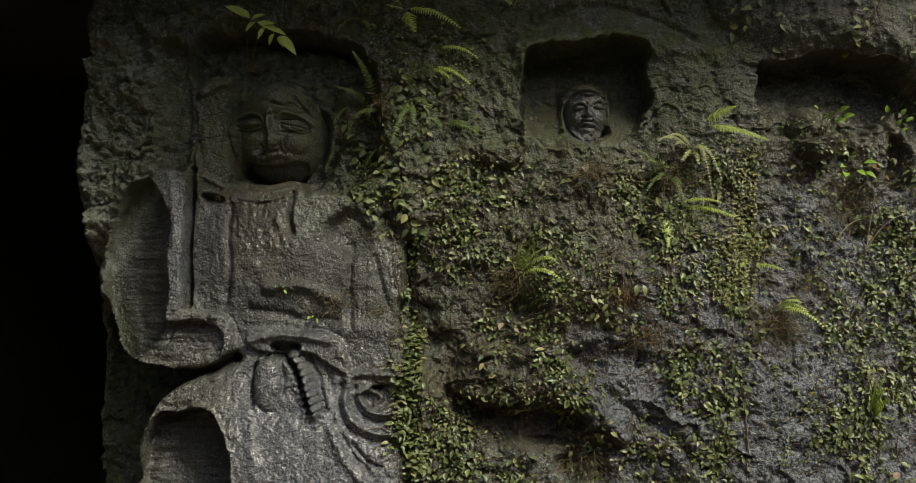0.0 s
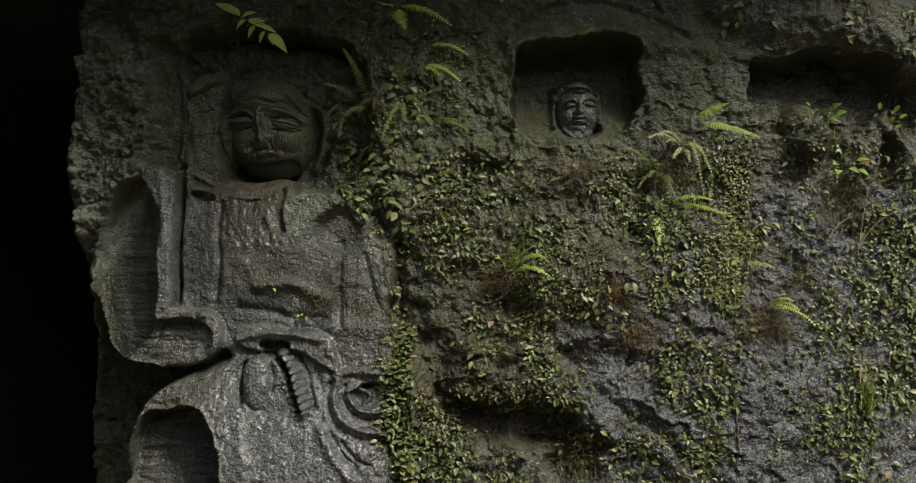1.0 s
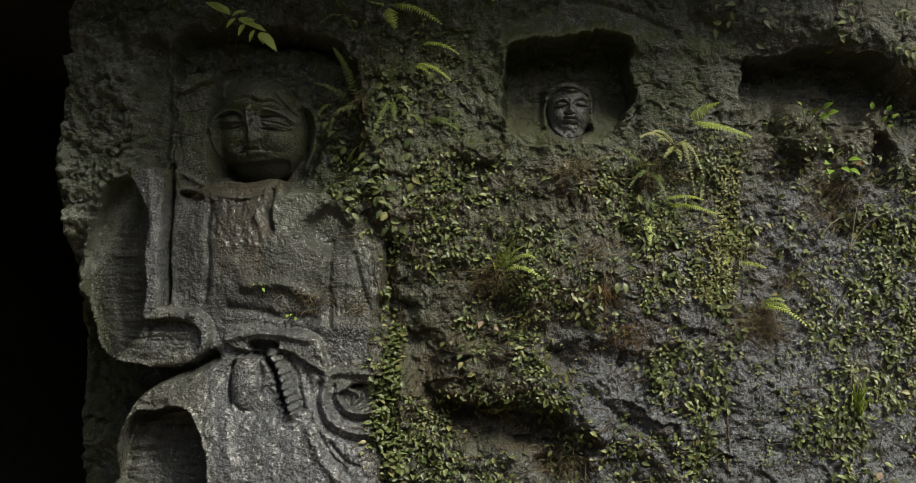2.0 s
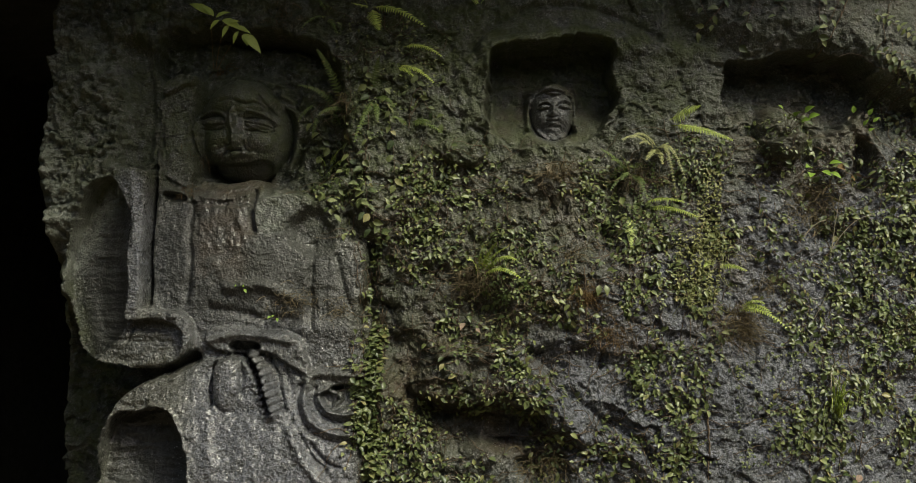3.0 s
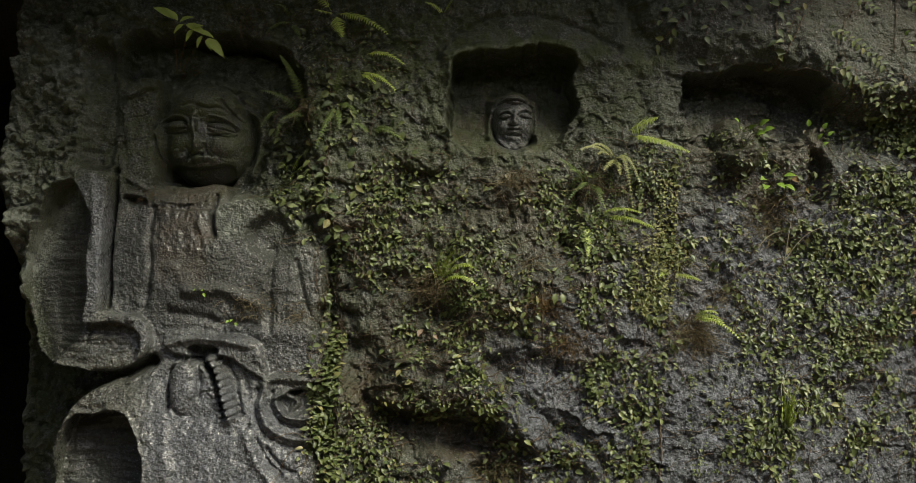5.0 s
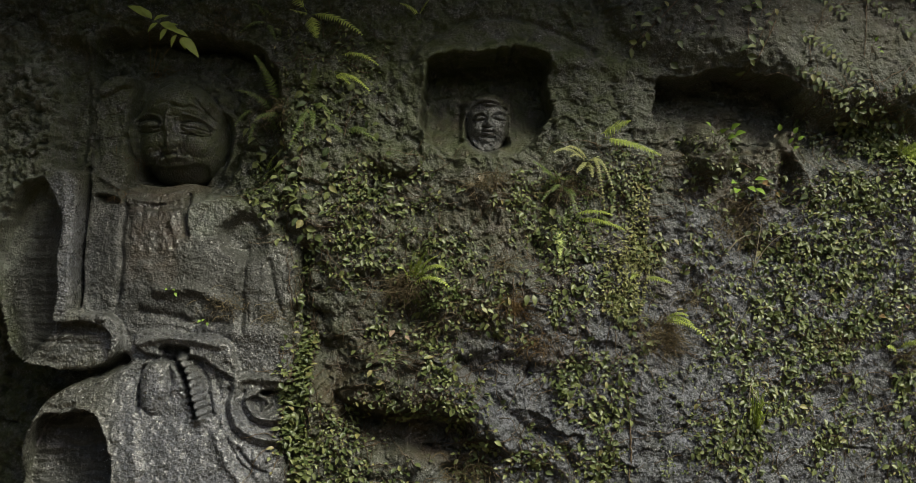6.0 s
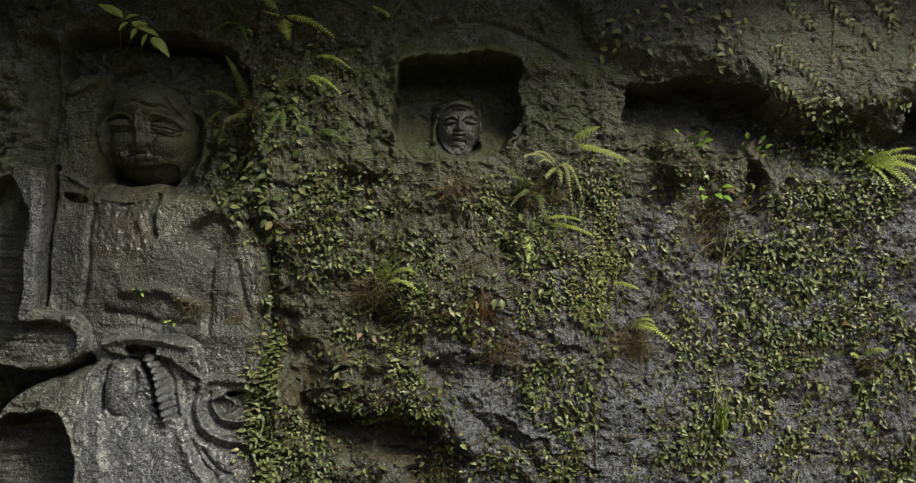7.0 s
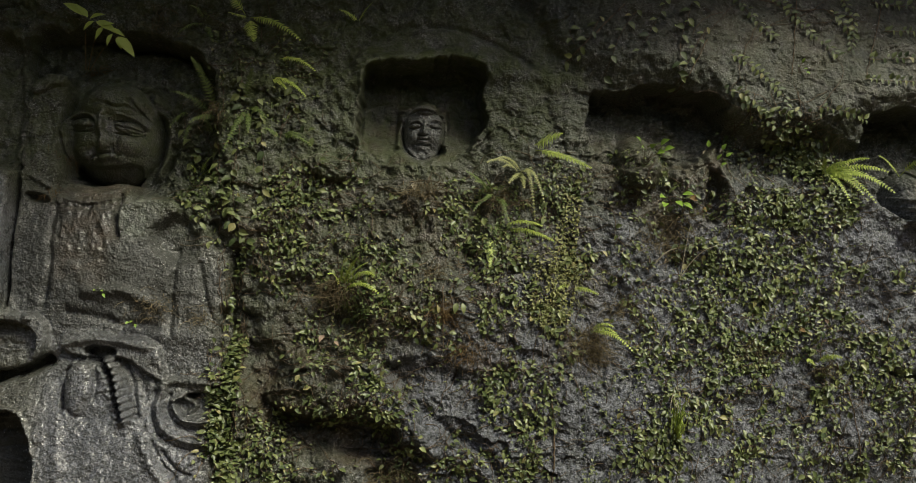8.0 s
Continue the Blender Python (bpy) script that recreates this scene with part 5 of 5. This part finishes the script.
CLUMP = "tangle of dead brown fern fronds and roots"
strands("dead_fern_clump", (0.188, 1.487), CLUMP, "dead fern", 90, 0.10, DEAD, 0.7, 0.0013, 0.05)
strands("dead_fern_clump", (1.042, 1.328), CLUMP, "dead fern", 90, 0.11, DEAD, 0.6, 0.0012, 0.06)
strands("dead_fern_clump", (0.477, 1.830), CLUMP, "dead fern", 60, 0.08, DEAD, 0.6, 0.0012, 0.05)
strands("dead_fern_clump", (0.747, 1.825), CLUMP, "dead fern", 90, 0.10, DEAD, 0.8, 0.0012, 0.06)
strands("dead_fern_clump", (0.394, 0.896), CLUMP, "dead fern", 120, 0.09, DEAD, 0.7, 0.0014, 0.07)
strands("dead_fern_clump", (-0.274, 2.123), CLUMP, "dead fern", 70, 0.10, DEAD, 0.8, 0.0012, 0.06)
strands("dead_fern_clump", (1.347, 1.744), CLUMP, "dead fern", 70, 0.09, DEAD, 0.7, 0.0012, 0.06)
strands("dead_fern_clump", (1.345, 1.663), CLUMP, "dead fern", 70, 0.10, DEAD, 0.7, 0.0012, 0.06)
strands("dead_fern_clump", (1.622, 1.304), CLUMP, "dead fern", 60, 0.07, DEAD, 0.7, 0.0012, 0.05)
strands("dead_fern_clump", (1.887, 1.242), CLUMP, "dead fern", 40, 0.06, DEAD, 0.7, 0.0012, 0.03)
strands("dead_fern_clump", (-0.409, 1.431), "flat cushion of dry brown moss on a ledge", "moss", 80, 0.04, DEAD, 0.6, 0.0012, 0.07)
strands("dead_fern_clump", (-0.253, 1.399), "flat cushion of dry brown moss on a ledge", "moss", 60, 0.035, DEAD, 0.6, 0.0012, 0.05)
strands("dead_fern_clump", (-0.477, 2.434), CLUMP, "dead fern", 50, 0.07, DEAD, 0.6, 0.0012, 0.08)
strands("rootlets", (-0.777, 1.935), "orange-brown rootlets hanging beside the stone face", "roots", 16, 0.12, ORANGE, 0.95, 0.0009, 0.03, 0.02, 0.2)
strands("rootlets", (-0.792, 1.815), "orange-brown rootlets hanging beside the stone face", "roots", 20, 0.07, ORANGE, 0.9, 0.0009, 0.035, 0.03, 0.35)
strands("rootlets", (-0.729, 2.281), "reddish rootlets over the stone head", "roots", 25, 0.06, ORANGE, 0.9, 0.0011, 0.02, 0.03)
strands("rootlets", (0.549, 1.434), "dry orange-brown moss strands", "roots", 60, 0.06, ORANGE, 0.9, 0.0012, 0.04, 0.02)
strands("dead_fern_clump", (0.202, 1.489), CLUMP, "dead fern", 110, 0.07, DEAD, 0.8, 0.0012, 0.07, 0.03)
strands("rootlets", (0.542, 1.418), "dry orange-brown moss strands", "roots", 90, 0.05, ORANGE, 0.8, 0.0012, 0.05, 0.03)
strands("rootlets", (0.615, 1.293), "dry orange-brown moss strands", "roots", 90, 0.05, ORANGE, 0.8, 0.0012, 0.06, 0.03)
strands("dead_fern_clump", (0.396, 1.400), CLUMP, "dead fern", 70, 0.05, DEAD, 0.8, 0.0012, 0.06, 0.03)
strands("dead_fern_clump", (0.270, 1.344), CLUMP, "dead fern", 80, 0.06, DEAD, 0.8, 0.0012, 0.06, 0.03)
strands("dead_fern_clump", (0.516, 1.565), CLUMP, "dead fern", 60, 0.05, DEAD, 0.8, 0.0012, 0.05, 0.03)
strands("dead_fern_clump", (1.295, 1.678), CLUMP, "dead fern", 90, 0.06, DEAD, 0.8, 0.0012, 0.07, 0.03)
strands("dead_fern_clump", (1.365, 1.769), CLUMP, "dead fern", 60, 0.05, DEAD, 0.8, 0.0012, 0.05, 0.03)
strands("dead_fern_clump", (1.156, 1.441), CLUMP, "dead fern", 80, 0.06, DEAD, 0.8, 0.0012, 0.06, 0.03)
strands("dead_fern_clump", (1.048, 1.290), CLUMP, "dead fern", 120, 0.09, DEAD, 0.8, 0.0012, 0.06, 0.03)
strands("dead_fern_clump", (0.462, 1.849), CLUMP, "dead fern", 60, 0.06, DEAD, 0.8, 0.0012, 0.05, 0.03)
strands("moss_tuft", (0.943, 1.577), "feathery yellow-green moss trailing on the rock", "moss", 160, 0.06, FERN_DRY, 0.85, 0.0013, 0.12, 0.03)
strands("moss_tuft", (0.916, 1.423), "feathery yellow-green moss trailing on the rock", "moss", 120, 0.06, FERN_DRY, 0.85, 0.0013, 0.09, 0.03)
strands("grass_tuft", (1.327, 1.013), "upright tuft of fresh green grass blades", "grass", 30, 0.15, FERN, 0.0, 0.0030, 0.014, 0.08, 0.12)
strands("grass_tuft", (1.324, 1.150), "dry straw-coloured grass blades", "grass", 9, 0.13, STRAW, 0.5, 0.0020, 0.02, 0.10)

for ends, arch, r in ((((1.368, 1.545), (1.515, 1.662)), 0.035, 0.0012), (((1.366, 1.525), (1.401, 1.737)), 0.01, 0.0012), (((1.281, 1.598), (1.355, 1.652)), 0.012, 0.0018), (((1.268, 1.300), (1.329, 1.412)), 0.0, 0.0010), (((0.425, 1.846), (0.477, 1.861)), 0.008, 0.0018), (((-0.430, 1.829), (-0.327, 1.831)), 0.006, 0.0012)):
    a, b = spot(*ends[0]), spot(*ends[1], 0.05)
    stalk = thing("dry_stalk", a, "thin pale dry grass stalk on the cliff", "grass", "dry stalks")
    v, f = tube(bend(a, b, arch, 12), r * 1.5, 4, 0.5)
    part("stem", v, f, STRAW, stalk)


def mat(outline, label, count, size, material):
    """A cushion of tiny-leaved moss over a piece of rock."""
    p = np.array(outline)
    centre = p.mean(0)
    t = thing("moss_mat", spot(*centre), label, "moss", "moss mats on the cliff")
    pieces = []
    while len(pieces) < count:
        a, b, c = (p[dice.randrange(len(p))] for _ in range(3))
        u, v = dice.random(), dice.random()
        x, z = a * (1 - u) + (b * (1 - v) + c * v) * u
        place, out = surface(float(x), float(z))
        tip = Vector((dice.uniform(-0.8, 0.8), 0, dice.uniform(-1, 0.5))) + out * dice.uniform(0.2, 1.0)
        m = leaf_pose(place + out * dice.uniform(0, 0.012), tip, out + UP * dice.uniform(0.1, 1.2), size * dice.uniform(0.6, 1.4))
        verts, faces = LEAVES[dice.randrange(3)]
        pieces.append(([m @ q for q in verts], faces))
    v, f = join(pieces)
    part("cushion", v, f, material, t, kind="stuff")


TINY = "yellow-green small-leaved moss trailing down the rock"
mat([(0.969, 1.838), (1.026, 1.815), (1.001, 1.615), (0.955, 1.403), (0.881, 1.386), (0.912, 1.578)], TINY, 900, 0.010, FERN_DRY)
mat([(0.866, 1.619), (1.016, 1.575), (0.980, 1.421), (0.845, 1.406)], TINY, 350, 0.010, FERN_DRY)
mat([(0.218, 1.560), (0.336, 1.576), (0.369, 1.458), (0.289, 1.403), (0.214, 1.443)], TINY, 260, 0.011, FERN_DARK)
mat([(0.681, 1.848), (0.810, 1.864), (0.811, 1.661), (0.691, 1.625)], TINY, 260, 0.011, FERN_DARK)
mat([(1.162, 1.998), (1.343, 2.012), (1.346, 1.887), (1.169, 1.889)], TINY, 240, 0.012, FIG_STUFF)
mat([(1.517, 1.363), (1.691, 1.363), (1.684, 1.224), (1.530, 1.226)], TINY, 260, 0.011, FERN_DARK)
mat([(-0.355, 1.946), (-0.233, 1.879), (-0.273, 1.736), (-0.354, 1.800)], TINY, 160, 0.012, FIG_STUFF)
mat([(-0.275, 2.426), (0.062, 2.367), (0.099, 2.188), (-0.151, 1.981), (-0.315, 2.073)], TINY, 420, 0.012, FIG_STUFF)
mat([(0.165, 1.181), (0.408, 1.138), (0.329, 1.067), (0.144, 1.108)], TINY, 150, 0.011, FIG_STUFF)
mat([(-0.033, 1.728), (0.247, 1.780), (0.359, 1.635), (0.081, 1.545)], TINY, 300, 0.010, FIG_STUFF)
mat([(0.568, 1.831), (0.684, 1.786), (0.649, 1.586), (0.535, 1.630)], TINY, 200, 0.010, FIG_STUFF)
mat([(1.019, 1.188), (1.217, 1.228), (1.237, 0.896), (1.008, 0.885)], TINY, 300, 0.010, FIG_STUFF)

PINK = plain_material("withered_leaf", (0.30, 0.20, 0.14), (0.42, 0.33, 0.25), 60, 0.7)
for (x, z), size, kind in (((0.160, 1.338), 0.03, PINK), ((0.190, 1.326), 0.022, PINK), ((1.824, 1.368), 0.03, ORANGE), ((1.439, 1.823), 0.035, ORANGE), ((1.469, 1.811), 0.03, PINK), ((1.497, 1.999), 0.022, STRAW), ((1.554, 2.018), 0.02, STRAW), ((1.898, 1.413), 0.026, PINK), ((1.378, 0.841), 0.03, PINK), ((1.474, 1.801), 0.03, ORANGE), ((0.450, 1.856), 0.03, STRAW)):
    place, out = surface(x, z)
    t = thing("withered_leaf", place, "single withered leaf caught on the rock", "leaf", "withered leaves")
    m = leaf_pose(place + out * 0.012, Vector((dice.uniform(-1, 1), -0.3, dice.uniform(-0.8, 0.2))), out + UP * dice.uniform(0, 0.6), size)
    verts, faces = LEAVES[dice.randrange(3)]
    part("blade", [m @ q for q in verts], faces, kind, t)

for ends in (((2.210, 2.667), (2.152, 2.473), (2.066, 2.284)), ((1.859, 2.632), (1.826, 2.464), (1.793, 2.278)), ((1.876, 1.569), (1.889, 1.425), (1.875, 1.282)), ((0.910, 1.132), (0.920, 1.003), (0.909, 0.885)), ((1.202, 2.541), (1.087, 2.421), (0.987, 2.326)), ((1.490, 2.408), (1.403, 2.245), (1.355, 2.177)), ((1.934, 1.262), (1.999, 1.098), (2.019, 0.915)), ((0.913, 1.071), (0.916, 0.964), (0.900, 0.843)), ((0.546, 1.511), (0.546, 1.396), (0.551, 1.301))):
    line = rounded(ends, False, 3)
    pts = [surface(float(x), float(z)) for x, z in line]
    pts = [p + n * 0.005 for p, n in pts]
    t = thing("woody_stem", pts[0], "bare brown climbing stem flat on the rock", "stem", "bare climbing stems")
    v, f = tube(pts, 0.0024, 5, 0.6)
    part("stem", v, f, STEM, t)

# ---------------------------------------------------------------- unseen ring standing in for the wood behind and beside: blocks low sky, bounces green
bm = bmesh.new()
for k in range(97):
    a = math.pi * (1.0 + (k - 16) / 64)
    r = 11 + 1.5 * noise.noise(Vector((math.cos(a) * 3, math.sin(a) * 3, 0)))
    for z in (-0.2, 2, 4, 6 + 1.6 * noise.noise(Vector((math.cos(a) * 9, math.sin(a) * 9, 5)))):
        bm.verts.new((r * math.cos(a) * (1 - 0.01 * z) + 0.5, r * math.sin(a) * (1 - 0.01 * z) + noise.noise(Vector((k, z, 2))), z))
bm.verts.ensure_lookup_table()
for k in range(96):
    for j in range(3):
        bm.faces.new([bm.verts[i] for i in (4 * k + j, 4 * k + 4 + j, 4 * k + 5 + j, 4 * k + 1 + j)])
me = bpy.data.meshes.new("backdrop")
bm.to_mesh(me)
bm.free()
me.materials.append(plain_material("wood_stand_in", (0.04, 0.06, 0.015), (0.10, 0.14, 0.04), 2.5, 0.9))
tagged(new("backdrop", me), "plain dark green ring standing in for the unseen wood around the clearing", "wood", kind="structure")
